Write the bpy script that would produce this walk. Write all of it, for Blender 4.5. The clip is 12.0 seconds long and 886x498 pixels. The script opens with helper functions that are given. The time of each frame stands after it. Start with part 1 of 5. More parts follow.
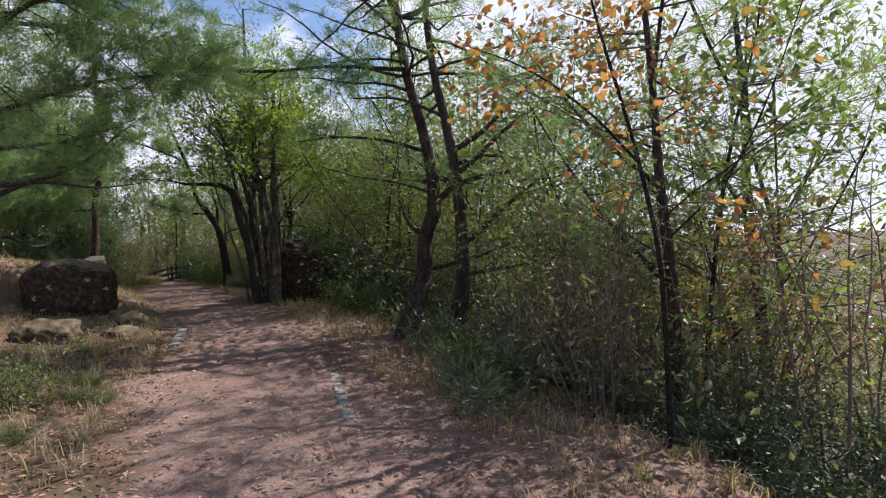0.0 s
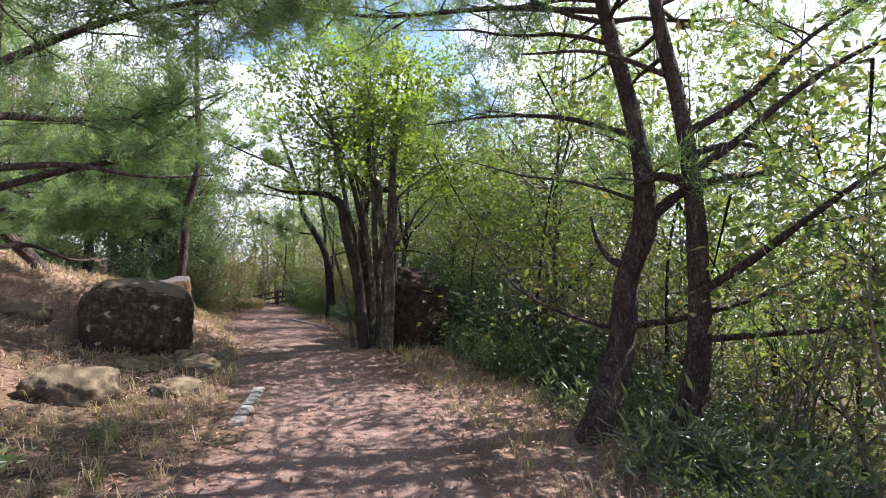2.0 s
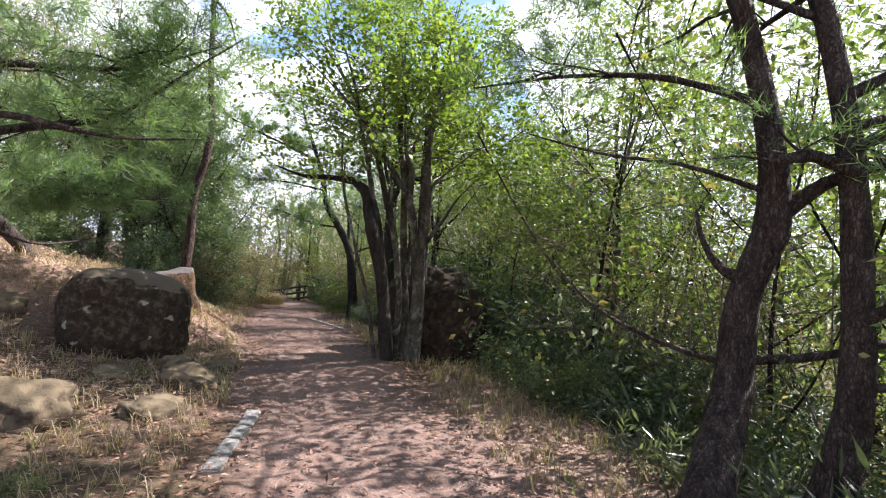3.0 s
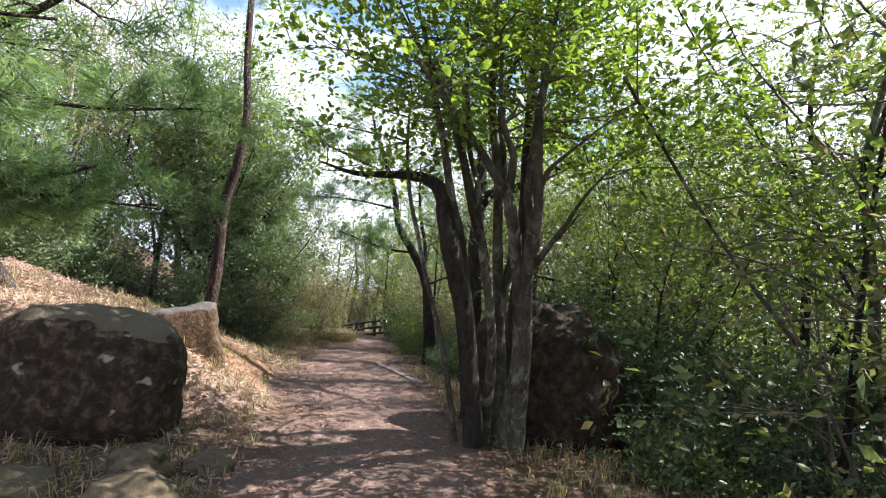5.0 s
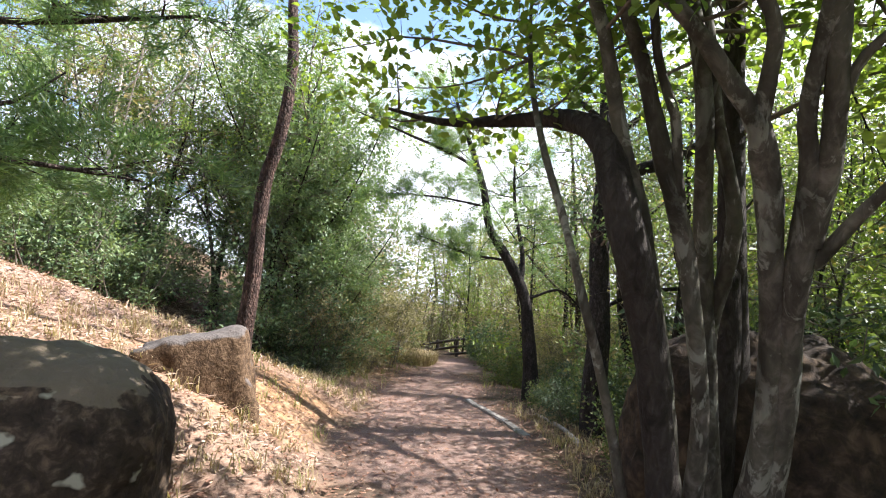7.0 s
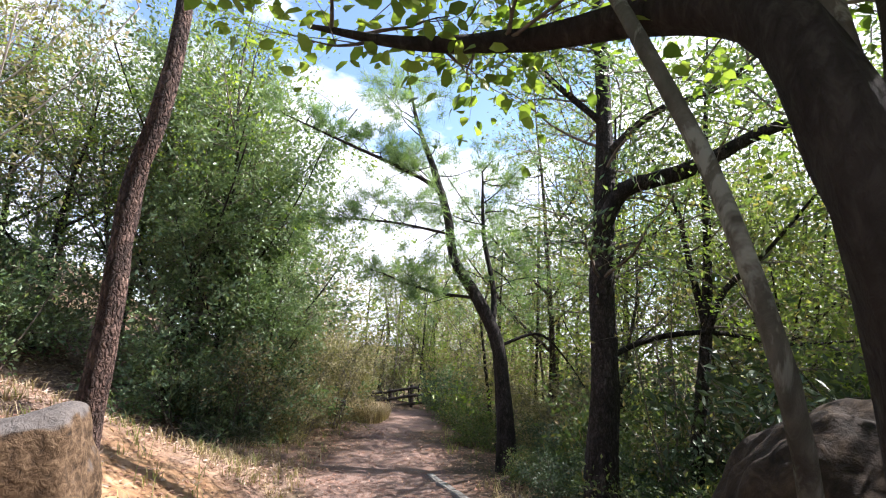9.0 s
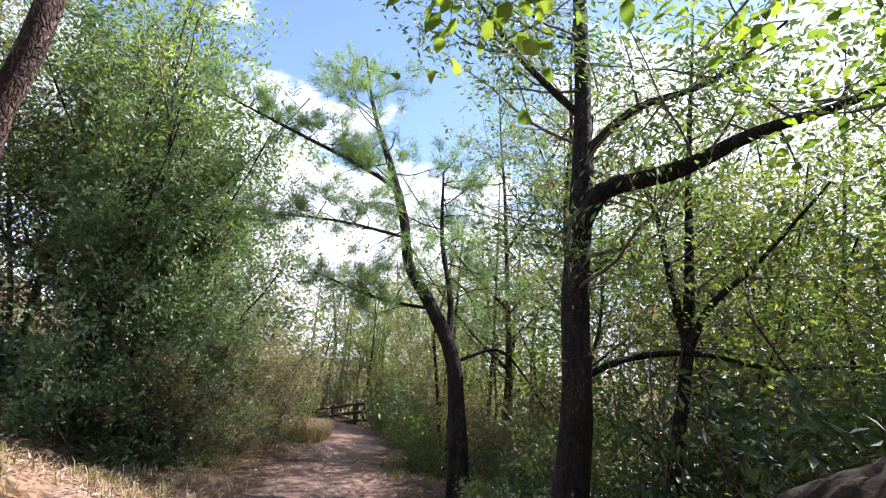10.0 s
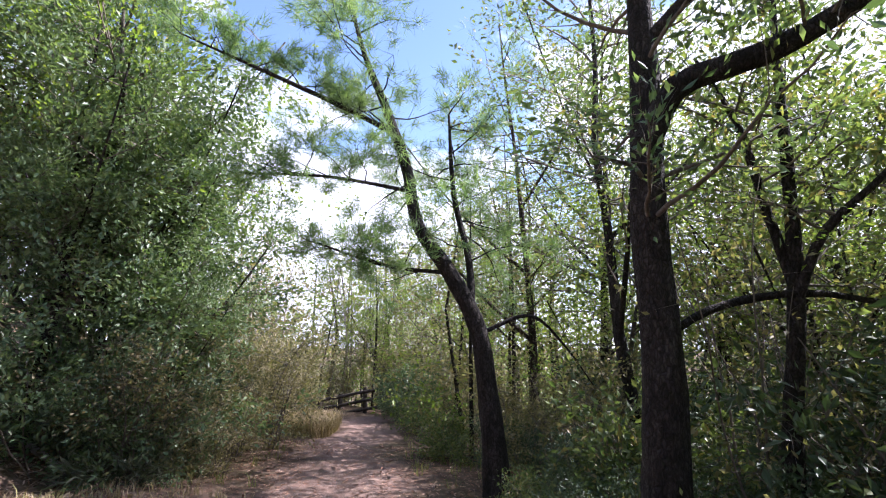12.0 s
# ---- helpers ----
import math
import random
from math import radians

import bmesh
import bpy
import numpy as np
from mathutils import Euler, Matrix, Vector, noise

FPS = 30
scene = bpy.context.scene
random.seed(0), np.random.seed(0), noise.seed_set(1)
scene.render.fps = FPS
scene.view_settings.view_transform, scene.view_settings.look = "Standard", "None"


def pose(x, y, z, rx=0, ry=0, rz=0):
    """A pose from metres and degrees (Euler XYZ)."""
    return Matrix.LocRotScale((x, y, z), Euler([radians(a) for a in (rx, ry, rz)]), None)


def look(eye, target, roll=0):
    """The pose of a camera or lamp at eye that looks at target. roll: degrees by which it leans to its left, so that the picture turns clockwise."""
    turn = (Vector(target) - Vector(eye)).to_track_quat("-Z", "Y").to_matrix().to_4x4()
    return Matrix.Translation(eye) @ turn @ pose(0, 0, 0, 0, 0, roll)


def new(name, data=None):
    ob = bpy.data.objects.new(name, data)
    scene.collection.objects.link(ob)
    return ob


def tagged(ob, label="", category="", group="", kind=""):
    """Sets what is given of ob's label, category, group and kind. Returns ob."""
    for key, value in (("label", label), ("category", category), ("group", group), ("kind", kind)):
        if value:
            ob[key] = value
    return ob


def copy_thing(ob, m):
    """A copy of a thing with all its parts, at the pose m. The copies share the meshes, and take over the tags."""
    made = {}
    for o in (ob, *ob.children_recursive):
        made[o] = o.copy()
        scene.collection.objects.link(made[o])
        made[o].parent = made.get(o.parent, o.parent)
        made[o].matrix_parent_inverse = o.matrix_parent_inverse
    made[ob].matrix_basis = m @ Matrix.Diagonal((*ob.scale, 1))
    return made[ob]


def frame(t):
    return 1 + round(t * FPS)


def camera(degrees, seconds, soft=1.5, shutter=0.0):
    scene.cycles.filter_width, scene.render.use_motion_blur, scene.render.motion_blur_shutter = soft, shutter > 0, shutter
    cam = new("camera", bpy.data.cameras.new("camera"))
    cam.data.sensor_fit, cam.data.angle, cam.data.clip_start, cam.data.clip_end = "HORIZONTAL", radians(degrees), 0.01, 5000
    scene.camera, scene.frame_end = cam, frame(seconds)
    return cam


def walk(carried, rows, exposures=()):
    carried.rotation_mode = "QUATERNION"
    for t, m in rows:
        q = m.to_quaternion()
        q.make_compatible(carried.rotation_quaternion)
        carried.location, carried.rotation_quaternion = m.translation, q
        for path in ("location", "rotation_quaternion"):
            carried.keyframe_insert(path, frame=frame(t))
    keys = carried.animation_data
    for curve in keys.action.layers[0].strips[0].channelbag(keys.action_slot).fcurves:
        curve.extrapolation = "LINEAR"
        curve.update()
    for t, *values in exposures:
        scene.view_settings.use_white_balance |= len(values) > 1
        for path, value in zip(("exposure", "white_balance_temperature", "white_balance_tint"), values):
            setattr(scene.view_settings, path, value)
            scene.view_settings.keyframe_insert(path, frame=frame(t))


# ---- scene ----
cam = camera(78.4, 12.0, soft=1.15)
PATH = [
    (0, (0.004, -1.712, 1.708), (0.036, 0.287, 1.645), -1.1),
    (0.5, (-0.307, -0.865, 1.699), (-0.414, 1.132, 1.753), 0.2),
    (1, (-0.603, -0.084, 1.77), (-0.761, 1.905, 1.904), 3.2),
    (1.5, (-0.869, 0.806, 1.701), (-1.129, 2.784, 1.851), 1.8),
    (2, (-1.099, 1.551, 1.67), (-1.439, 3.521, 1.725), 1.5),
    (2.5, (-1.391, 2.225, 1.719), (-1.755, 4.191, 1.748), 3.5),
    (2.7, (-1.454, 2.502, 1.671), (-1.847, 4.463, 1.703), 3.6),
    (4.3, (-2.11, 4.608, 1.676), (-2.686, 6.515, 1.849), 5.5),
    (4.5, (-2.229, 4.918, 1.728), (-2.859, 6.808, 1.905), 4.8),
    (5, (-2.462, 5.556, 1.675), (-3.188, 7.414, 1.821), 3.8),
    (5.5, (-2.8, 6.201, 1.698), (-3.67, 8.0, 1.768), 3.9),
    (6, (-3.095, 6.784, 1.735), (-4.163, 8.473, 1.83), 1.0),
    (6.5, (-3.39, 7.243, 1.669), (-4.475, 8.92, 1.758), 2.8),
    (7, (-3.749, 7.599, 1.681), (-4.73, 9.332, 1.86), 3.7),
    (7.2, (-3.889, 7.792, 1.633), (-4.832, 9.539, 1.875), 3.4),
    (8.8, (-4.563, 8.926, 1.756), (-5.399, 10.717, 2.059), 3.5),
    (9, (-4.657, 9.087, 1.764), (-5.479, 10.879, 2.1), 3.0),
    (9.5, (-4.801, 9.41, 1.752), (-5.552, 11.229, 2.106), 3.4),
    (10, (-4.981, 9.776, 1.766), (-5.643, 11.621, 2.164), 4.5),
    (10.5, (-5.142, 10.206, 1.718), (-5.744, 12.061, 2.165), 2.9),
    (11, (-5.285, 10.496, 1.685), (-5.825, 12.387, 2.051), 1.4),
    (11.5, (-5.492, 10.696, 1.691), (-6.027, 12.594, 2.028), 1.9),
    (12, (-5.632, 10.888, 1.649), (-6.275, 12.751, 1.985), 0.2),
]
walk(cam, [(t, look(eye, target, roll)) for t, eye, target, roll in PATH],
     exposures=[(0.0, 0.85, 5850, 16), (0.5, 1.45, 5800, 17), (1.0, 1.6, 5800, 18), (2.5, 1.8, 5800, 18), (4.5, 1.8, 5950, 13), (5.5, 1.95, 5600, 13), (7.0, 2.15, 5950, 14), (9.0, 1.95, 5900, 16), (10.5, 1.8, 5750, 20), (12.0, 1.85, 5600, 24)])

# ---- world and sun ----
SUN_AZ, SUN_EL = 54.0, 47.0
world = bpy.data.worlds.new("sky")
scene.world = world
world.use_nodes = True
wt = world.node_tree
wt.nodes.clear()
w_out = wt.nodes.new("ShaderNodeOutputWorld")
w_bg = wt.nodes.new("ShaderNodeBackground")
w_sky = wt.nodes.new("ShaderNodeTexSky")
w_sky.sky_type = "NISHITA"
w_sky.sun_disc = False
w_sky.sun_elevation = radians(SUN_EL)
w_sky.sun_rotation = radians(SUN_AZ)
w_sky.dust_density = 0.6
w_sky.ozone_density = 0.4
w_co = wt.nodes.new("ShaderNodeTexCoord")
w_map = wt.nodes.new("ShaderNodeMapping")
w_map.inputs["Scale"].default_value = (1.0, 1.0, 2.2)
w_map.inputs["Location"].default_value = (0.35, 0.1, 0.2)
w_noise = wt.nodes.new("ShaderNodeTexNoise")
w_noise.inputs["Scale"].default_value = 2.6
w_noise.inputs["Detail"].default_value = 7.0
w_noise.inputs["Roughness"].default_value = 0.55
w_ramp = wt.nodes.new("ShaderNodeValToRGB")
w_ramp.color_ramp.elements[0].position = 0.46
w_ramp.color_ramp.elements[1].position = 0.54
# the clouds thicken towards the horizon
w_sep = wt.nodes.new("ShaderNodeSeparateXYZ")
w_low = wt.nodes.new("ShaderNodeMapRange")
for key, val in (("From Min", 0.3), ("From Max", 0.62), ("To Min", 0.09), ("To Max", -0.1)):
    w_low.inputs[key].default_value = val
w_add = wt.nodes.new("ShaderNodeMath")
w_add.operation = "ADD"
wt.links.new(w_co.outputs["Generated"], w_sep.inputs["Vector"])
wt.links.new(w_sep.outputs["Z"], w_low.inputs["Value"])
wt.links.new(w_low.outputs["Result"], w_add.inputs[1])
w_mix = wt.nodes.new("ShaderNodeMix")
w_mix.data_type = "RGBA"
w_mix.inputs["B"].default_value = (6.4, 6.4, 6.6, 1)
wt.links.new(w_co.outputs["Generated"], w_map.inputs["Vector"])
wt.links.new(w_map.outputs["Vector"], w_noise.inputs["Vector"])
wt.links.new(w_noise.outputs["Fac"], w_add.inputs[0])
wt.links.new(w_add.outputs["Value"], w_ramp.inputs["Fac"])
wt.links.new(w_ramp.outputs["Color"], w_mix.inputs["Factor"])
wt.links.new(w_sky.outputs["Color"], w_mix.inputs["A"])
wt.links.new(w_mix.outputs["Result"], w_bg.inputs["Color"])
w_bg.inputs["Strength"].default_value = 0.085
wt.links.new(w_bg.outputs["Background"], w_out.inputs["Surface"])
sun_data = bpy.data.lights.new("sun", "SUN")
sun_data.energy, sun_data.angle, sun_data.color = 5.0, radians(0.6), (1.0, 0.93, 0.82)
sun = new("sun", sun_data)
sun_dir = Vector((math.sin(radians(SUN_AZ)) * math.cos(radians(SUN_EL)), math.cos(radians(SUN_AZ)) * math.cos(radians(SUN_EL)), math.sin(radians(SUN_EL))))
sun.matrix_world = look(sun_dir * 60, (0, 0, 0))

# ---- materials ----


def material(name):
    m = bpy.data.materials.new(name)
    m.use_nodes = True
    t = m.node_tree
    return m, t, t.nodes["Principled BSDF"]


def node(t, kind, **values):
    n = t.nodes.new(kind)
    for k, v in values.items():
        n.inputs[k].default_value = v
    return n


def ramp(t, fac, stops):
    n = t.nodes.new("ShaderNodeValToRGB")
    el = n.color_ramp.elements
    while len(el) < len(stops):
        el.new(0.5)
    for e, (p, c) in zip(el, stops):
        e.position, e.color = p, (*c, 1)
    t.links.new(fac, n.inputs["Fac"])
    return n.outputs["Color"]


def mixed(t, fac, a, b, mode="MIX"):
    n = t.nodes.new("ShaderNodeMix")
    n.data_type, n.blend_type = "RGBA", mode
    for sock, v in (("Factor", fac), ("A", a), ("B", b)):
        if isinstance(v, (int, float)):
            n.inputs[sock].default_value = v
        elif isinstance(v, tuple):
            n.inputs[sock].default_value = (*v, 1)
        else:
            t.links.new(v, n.inputs[sock])
    return n.outputs["Result"]


def grain(t, scale, detail=6.0, rough=0.6, stretch=None, distort=0.0):
    co = t.nodes.new("ShaderNodeTexCoord")
    n = node(t, "ShaderNodeTexNoise", Scale=scale, Detail=detail, Roughness=rough, Distortion=distort)
    if stretch:
        mp = node(t, "ShaderNodeMapping", Scale=stretch)
        t.links.new(co.outputs["Object"], mp.inputs["Vector"])
        t.links.new(mp.outputs["Vector"], n.inputs["Vector"])
    else:
        t.links.new(co.outputs["Object"], n.inputs["Vector"])
    return n.outputs["Fac"]


def bumped(t, bsdf, height, strength=0.5, distance=0.02):
    b = node(t, "ShaderNodeBump", Strength=strength, Distance=distance)
    t.links.new(height, b.inputs["Height"])
    t.links.new(b.outputs["Normal"], bsdf.inputs["Normal"])


def bark(name, dark, mid, light, scale=14.0, stretch=(1, 1, 0.22), depth=0.03, moss=None, plates=0.0, lichen=None):
    m, t, p = material(name)
    g = grain(t, scale, 8, 0.65, stretch, 0.6)
    c = ramp(t, g, [(0.3, dark), (0.5, mid), (0.72, light)])
    patch = grain(t, 2.3, 4, 0.6)
    c = mixed(t, ramp(t, patch, [(0.4, (0, 0, 0)), (0.65, (0.7, 0.7, 0.7))]), c, mixed(t, 0.55, c, moss or light))
    if lichen:
        spots = grain(t, 7.0, 5, 0.7, (1, 1, 0.45), 0.8)
        c = mixed(t, ramp(t, spots, [(0.54, (0, 0, 0)), (0.6, (0.8, 0.8, 0.8))]), c, lichen)
        stain = grain(t, 3.4, 4, 0.6, (1, 1, 0.3))
        c = mixed(t, ramp(t, stain, [(0.36, (0.75, 0.75, 0.75)), (0.52, (0, 0, 0))]), c, dark)
    height = g
    if plates:
        co = t.nodes.new("ShaderNodeTexCoord")
        mp = node(t, "ShaderNodeMapping", Scale=(1, 1, 0.34))
        wob = node(t, "ShaderNodeTexNoise", Scale=22.0, Detail=4.0)
        t.links.new(co.outputs["Object"], wob.inputs["Vector"])
        t.links.new(mixed(t, 0.05, co.outputs["Object"], wob.outputs["Color"]), mp.inputs["Vector"])
        v = node(t, "ShaderNodeTexVoronoi", Scale=plates)
        v.feature = "DISTANCE_TO_EDGE"
        cell = node(t, "ShaderNodeTexVoronoi", Scale=plates)
        t.links.new(mp.outputs["Vector"], v.inputs["Vector"])
        t.links.new(mp.outputs["Vector"], cell.inputs["Vector"])
        crack = ramp(t, v.outputs["Distance"], [(0.0, (0.3, 0.3, 0.3)), (0.3, (1, 1, 1))])
        tone = t.nodes.new("ShaderNodeSeparateColor")
        t.links.new(cell.outputs["Color"], tone.inputs["Color"])
        c = mixed(t, 0.6, c, ramp(t, tone.outputs["Red"], [(0.0, (0.45, 0.45, 0.45)), (1.0, (1.5, 1.5, 1.5))]), "MULTIPLY")
        c = mixed(t, 0.8, c, crack, "MULTIPLY")
        height = mixed(t, 0.4, crack, g)
    t.links.new(c, p.inputs["Base Color"])
    p.inputs["Roughness"].default_value = 0.9
    p.inputs["Specular IOR Level"].default_value = 0.2
    bumped(t, p, height, 1.0, depth)
    return m


def foliage(name, stops, through_light=0.45, rough=0.45):
    """Leaves: colour by leaf, gloss on the face, light passing through."""
    m, t, p = material(name)
    geo = t.nodes.new("ShaderNodeNewGeometry")
    c = ramp(t, geo.outputs["Random Per Island"], stops)
    big = grain(t, 0.9, 3, 0.5)
    c = mixed(t, ramp(t, big, [(0.35, (0, 0, 0)), (0.7, (0.6, 0.6, 0.6))]), c, stops[2][1])
    t.links.new(c, p.inputs["Base Color"])
    p.inputs["Roughness"].default_value = rough
    p.inputs["Specular IOR Level"].default_value = 0.35
    tr = t.nodes.new("ShaderNodeBsdfTranslucent")
    t.links.new(mixed(t, 1.0, c, (1.4, 1.6, 0.62), "MULTIPLY"), tr.inputs["Color"])
    mx = t.nodes.new("ShaderNodeMixShader")
    mx.inputs["Fac"].default_value = through_light
    t.links.new(p.outputs["BSDF"], mx.inputs[1])
    t.links.new(tr.outputs["BSDF"], mx.inputs[2])
    t.links.new(mx.outputs["Shader"], t.nodes["Material Output"].inputs["Surface"])
    return m


M_PINE = bark("pine_bark", (0.022, 0.016, 0.014), (0.085, 0.062, 0.052), (0.18, 0.138, 0.118), plates=46.0)
M_RED = bark("red_pine_bark", (0.025, 0.016, 0.013), (0.095, 0.056, 0.044), (0.24, 0.15, 0.115), 18.0, (1, 1, 0.35), 0.05, (0.11, 0.088, 0.08), plates=42.0)
M_GREY = bark("smooth_bark", (0.02, 0.017, 0.013), (0.066, 0.057, 0.045), (0.17, 0.152, 0.125), 11.0, (1, 1, 0.6), 0.014, (0.14, 0.142, 0.105), lichen=(0.24, 0.24, 0.2))
M_DARK = bark("dark_bark", (0.014, 0.011, 0.01), (0.038, 0.031, 0.028), (0.09, 0.075, 0.067), 12.0, (1, 1, 0.25), 0.025, plates=50.0)
M_TWIG = bark("twig_bark", (0.05, 0.04, 0.03), (0.12, 0.1, 0.08), (0.22, 0.19, 0.16), 20.0, (1, 1, 0.4), 0.004)
M_DEAD = bark("bleached_wood", (0.16, 0.13, 0.11), (0.33, 0.29, 0.25), (0.48, 0.44, 0.39), 16.0, (1, 1, 0.2), 0.012)
M_LEAF = foliage("broad_leaves", [(0.0, (0.047, 0.074, 0.033)), (0.43, (0.1, 0.139, 0.055)), (0.86, (0.202, 0.227, 0.092)), (0.93, (0.296, 0.228, 0.097)), (1.0, (0.274, 0.171, 0.097))], 0.35, 0.42)
M_BRIGHT = foliage("bright_leaves", [(0.0, (0.063, 0.106, 0.025)), (0.5, (0.13, 0.196, 0.041)), (1.0, (0.25, 0.286, 0.067))], 0.45, 0.45)
M_OLIVE = foliage("olive_leaves", [(0.0, (0.066, 0.07, 0.036)), (0.5, (0.156, 0.144, 0.078)), (1.0, (0.312, 0.252, 0.156))], 0.35, 0.6)
M_EVER = foliage("evergreen_leaves", [(0.0, (0.043, 0.077, 0.042)), (0.55, (0.103, 0.16, 0.079)), (1.0, (0.217, 0.27, 0.143))], 0.3, 0.42)
M_AUTUMN = foliage("autumn_leaves", [(0.0, (0.16, 0.12, 0.05)), (0.6, (0.26, 0.13, 0.065)), (1.0, (0.36, 0.14, 0.085))], 0.5)
M_NEEDLE = foliage("pine_needles", [(0.0, (0.067, 0.114, 0.067)), (0.5, (0.128, 0.195, 0.106)), (1.0, (0.22, 0.273, 0.145))], 0.5, 0.45)
# leaf colour turned down to paint in the shade under the canopy
M_SHADE_LEAF = foliage("dark_glossy_leaves", [(0.0, (0.025, 0.045, 0.023)), (0.6, (0.048, 0.078, 0.036)), (1.0, (0.096, 0.128, 0.064))], 0.15, 0.5)
M_DRY = foliage("dry_leaves", [(0.0, (0.1, 0.055, 0.038)), (0.5, (0.28, 0.175, 0.125)), (1.0, (0.46, 0.35, 0.27))], 0.1, 0.8)
# mostly dark leaves, with a few much paler ones at random
M_SASA = foliage("bamboo_grass", [(0.0, (0.028, 0.045, 0.024)), (0.6, (0.065, 0.082, 0.045)), (1.0, (0.241, 0.246, 0.179))], 0.35, 0.35)
M_STRAW = foliage("dry_grass", [(0.0, (0.12, 0.085, 0.05)), (0.5, (0.27, 0.195, 0.12)), (1.0, (0.42, 0.33, 0.22))], 0.3, 0.7)
M_GRASS = foliage("short_grass", [(0.0, (0.08, 0.1, 0.03)), (0.5, (0.15, 0.17, 0.05)), (1.0, (0.3, 0.27, 0.12))], 0.35, 0.6)
M_LITTER = foliage("fallen_leaves", [(0.0, (0.04, 0.02, 0.014)), (0.4, (0.17, 0.08, 0.05)), (0.75, (0.31, 0.165, 0.11)), (1.0, (0.42, 0.3, 0.22))], 0.1, 0.7)


def ground_material():
    m, t, p = material("forest_ground")

    def mask(name):
        a = t.nodes.new("ShaderNodeAttribute")
        a.attribute_name = name
        return a.outputs["Fac"]
    fine, mid, wide = grain(t, 60, 6, 0.7), grain(t, 9, 6, 0.65), grain(t, 1.1, 4, 0.6)
    path = ramp(t, fine, [(0.3, (0.085, 0.055, 0.043)), (0.5, (0.19, 0.13, 0.104)), (0.72, (0.34, 0.255, 0.21))])
    path = mixed(t, ramp(t, mid, [(0.42, (0, 0, 0)), (0.62, (0.55, 0.55, 0.55))]), path, (0.15, 0.082, 0.06))
    litter = ramp(t, mid, [(0.3, (0.03, 0.02, 0.013)), (0.5, (0.09, 0.058, 0.036)), (0.7, (0.19, 0.12, 0.08))])
    litter = mixed(t, ramp(t, wide, [(0.45, (0, 0, 0)), (0.65, (0.5, 0.5, 0.5))]), litter, (0.06, 0.06, 0.025))
    straw = ramp(t, grain(t, 38, 8, 0.75, (1, 0.35, 1), 1.2), [(0.3, (0.08, 0.048, 0.033)), (0.5, (0.24, 0.155, 0.115)), (0.7, (0.46, 0.34, 0.265))])
    soil = ramp(t, mid, [(0.3, (0.12, 0.062, 0.03)), (0.5, (0.25, 0.145, 0.075)), (0.72, (0.39, 0.255, 0.15))])
    c = mixed(t, mask("straw"), litter, straw)
    c = mixed(t, mask("soil"), c, soil)
    c = mixed(t, mask("path"), c, path)
    t.links.new(c, p.inputs["Base Color"])
    p.inputs["Roughness"].default_value = 0.95
    p.inputs["Specular IOR Level"].default_value = 0.15
    bumped(t, p, mixed(t, 0.5, fine, mid), 0.7, 0.02)
    return m


def stone(name, stops, scale=5.0, spots=None, moss=None, top=0.75):
    m, t, p = material(name)
    g = grain(t, scale, 9, 0.65, None, 0.4)
    c = ramp(t, g, stops)
    # the second tone covers faces that turn upward, broken up by noise
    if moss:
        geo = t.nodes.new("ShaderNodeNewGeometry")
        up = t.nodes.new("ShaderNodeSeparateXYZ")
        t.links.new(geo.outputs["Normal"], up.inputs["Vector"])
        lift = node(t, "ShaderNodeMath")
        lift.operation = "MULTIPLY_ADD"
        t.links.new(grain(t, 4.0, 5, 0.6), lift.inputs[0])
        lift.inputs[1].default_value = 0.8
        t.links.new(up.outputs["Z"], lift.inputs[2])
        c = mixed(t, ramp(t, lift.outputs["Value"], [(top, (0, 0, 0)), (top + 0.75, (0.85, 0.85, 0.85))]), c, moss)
    if spots:
        v = node(t, "ShaderNodeTexVoronoi", Scale=4.2, Randomness=1.0)
        co = t.nodes.new("ShaderNodeTexCoord")
        wob = mixed(t, 0.14, co.outputs["Object"], node(t, "ShaderNodeTexNoise", Scale=14.0).outputs["Color"])
        t.links.new(wob, v.inputs["Vector"])
        c = mixed(t, ramp(t, v.outputs["Distance"], [(0.1, (0.85, 0.85, 0.85)), (0.17, (0, 0, 0))]), c, spots)
    t.links.new(c, p.inputs["Base Color"])
    p.inputs["Roughness"].default_value = 0.92
    p.inputs["Specular IOR Level"].default_value = 0.2
    bumped(t, p, g, 0.85, 0.025)
    return m


M_GROUND = ground_material()
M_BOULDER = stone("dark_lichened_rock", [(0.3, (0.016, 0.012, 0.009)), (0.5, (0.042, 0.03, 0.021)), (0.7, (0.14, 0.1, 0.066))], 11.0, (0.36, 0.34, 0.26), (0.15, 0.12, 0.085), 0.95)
M_MOSSROCK = stone("dark_mossy_rock", [(0.3, (0.01, 0.008, 0.006)), (0.5, (0.034, 0.024, 0.017)), (0.72, (0.1, 0.068, 0.042))], 9.0, None, (0.05, 0.045, 0.022), 1.0)
M_ROCK = stone("pale_rock", [(0.3, (0.03, 0.022, 0.015)), (0.5, (0.085, 0.062, 0.041)), (0.75, (0.2, 0.152, 0.1))], 11.0, None, (0.15, 0.115, 0.07))
M_BLOCK = stone("grey_block_rock", [(0.32, (0.02, 0.013, 0.008)), (0.5, (0.075, 0.046, 0.025)), (0.7, (0.16, 0.108, 0.066))], 24.0, None, (0.1, 0.09, 0.085), 0.8)
M_KERB = stone("kerb_concrete", [(0.3, (0.12, 0.105, 0.09)), (0.5, (0.23, 0.21, 0.185)), (0.75, (0.38, 0.36, 0.325))], 22.0)
M_OLD = bark("old_dark_bark", (0.012, 0.009, 0.008), (0.027, 0.022, 0.019), (0.066, 0.056, 0.048), 26.0, (1, 1, 0.4), 0.03)
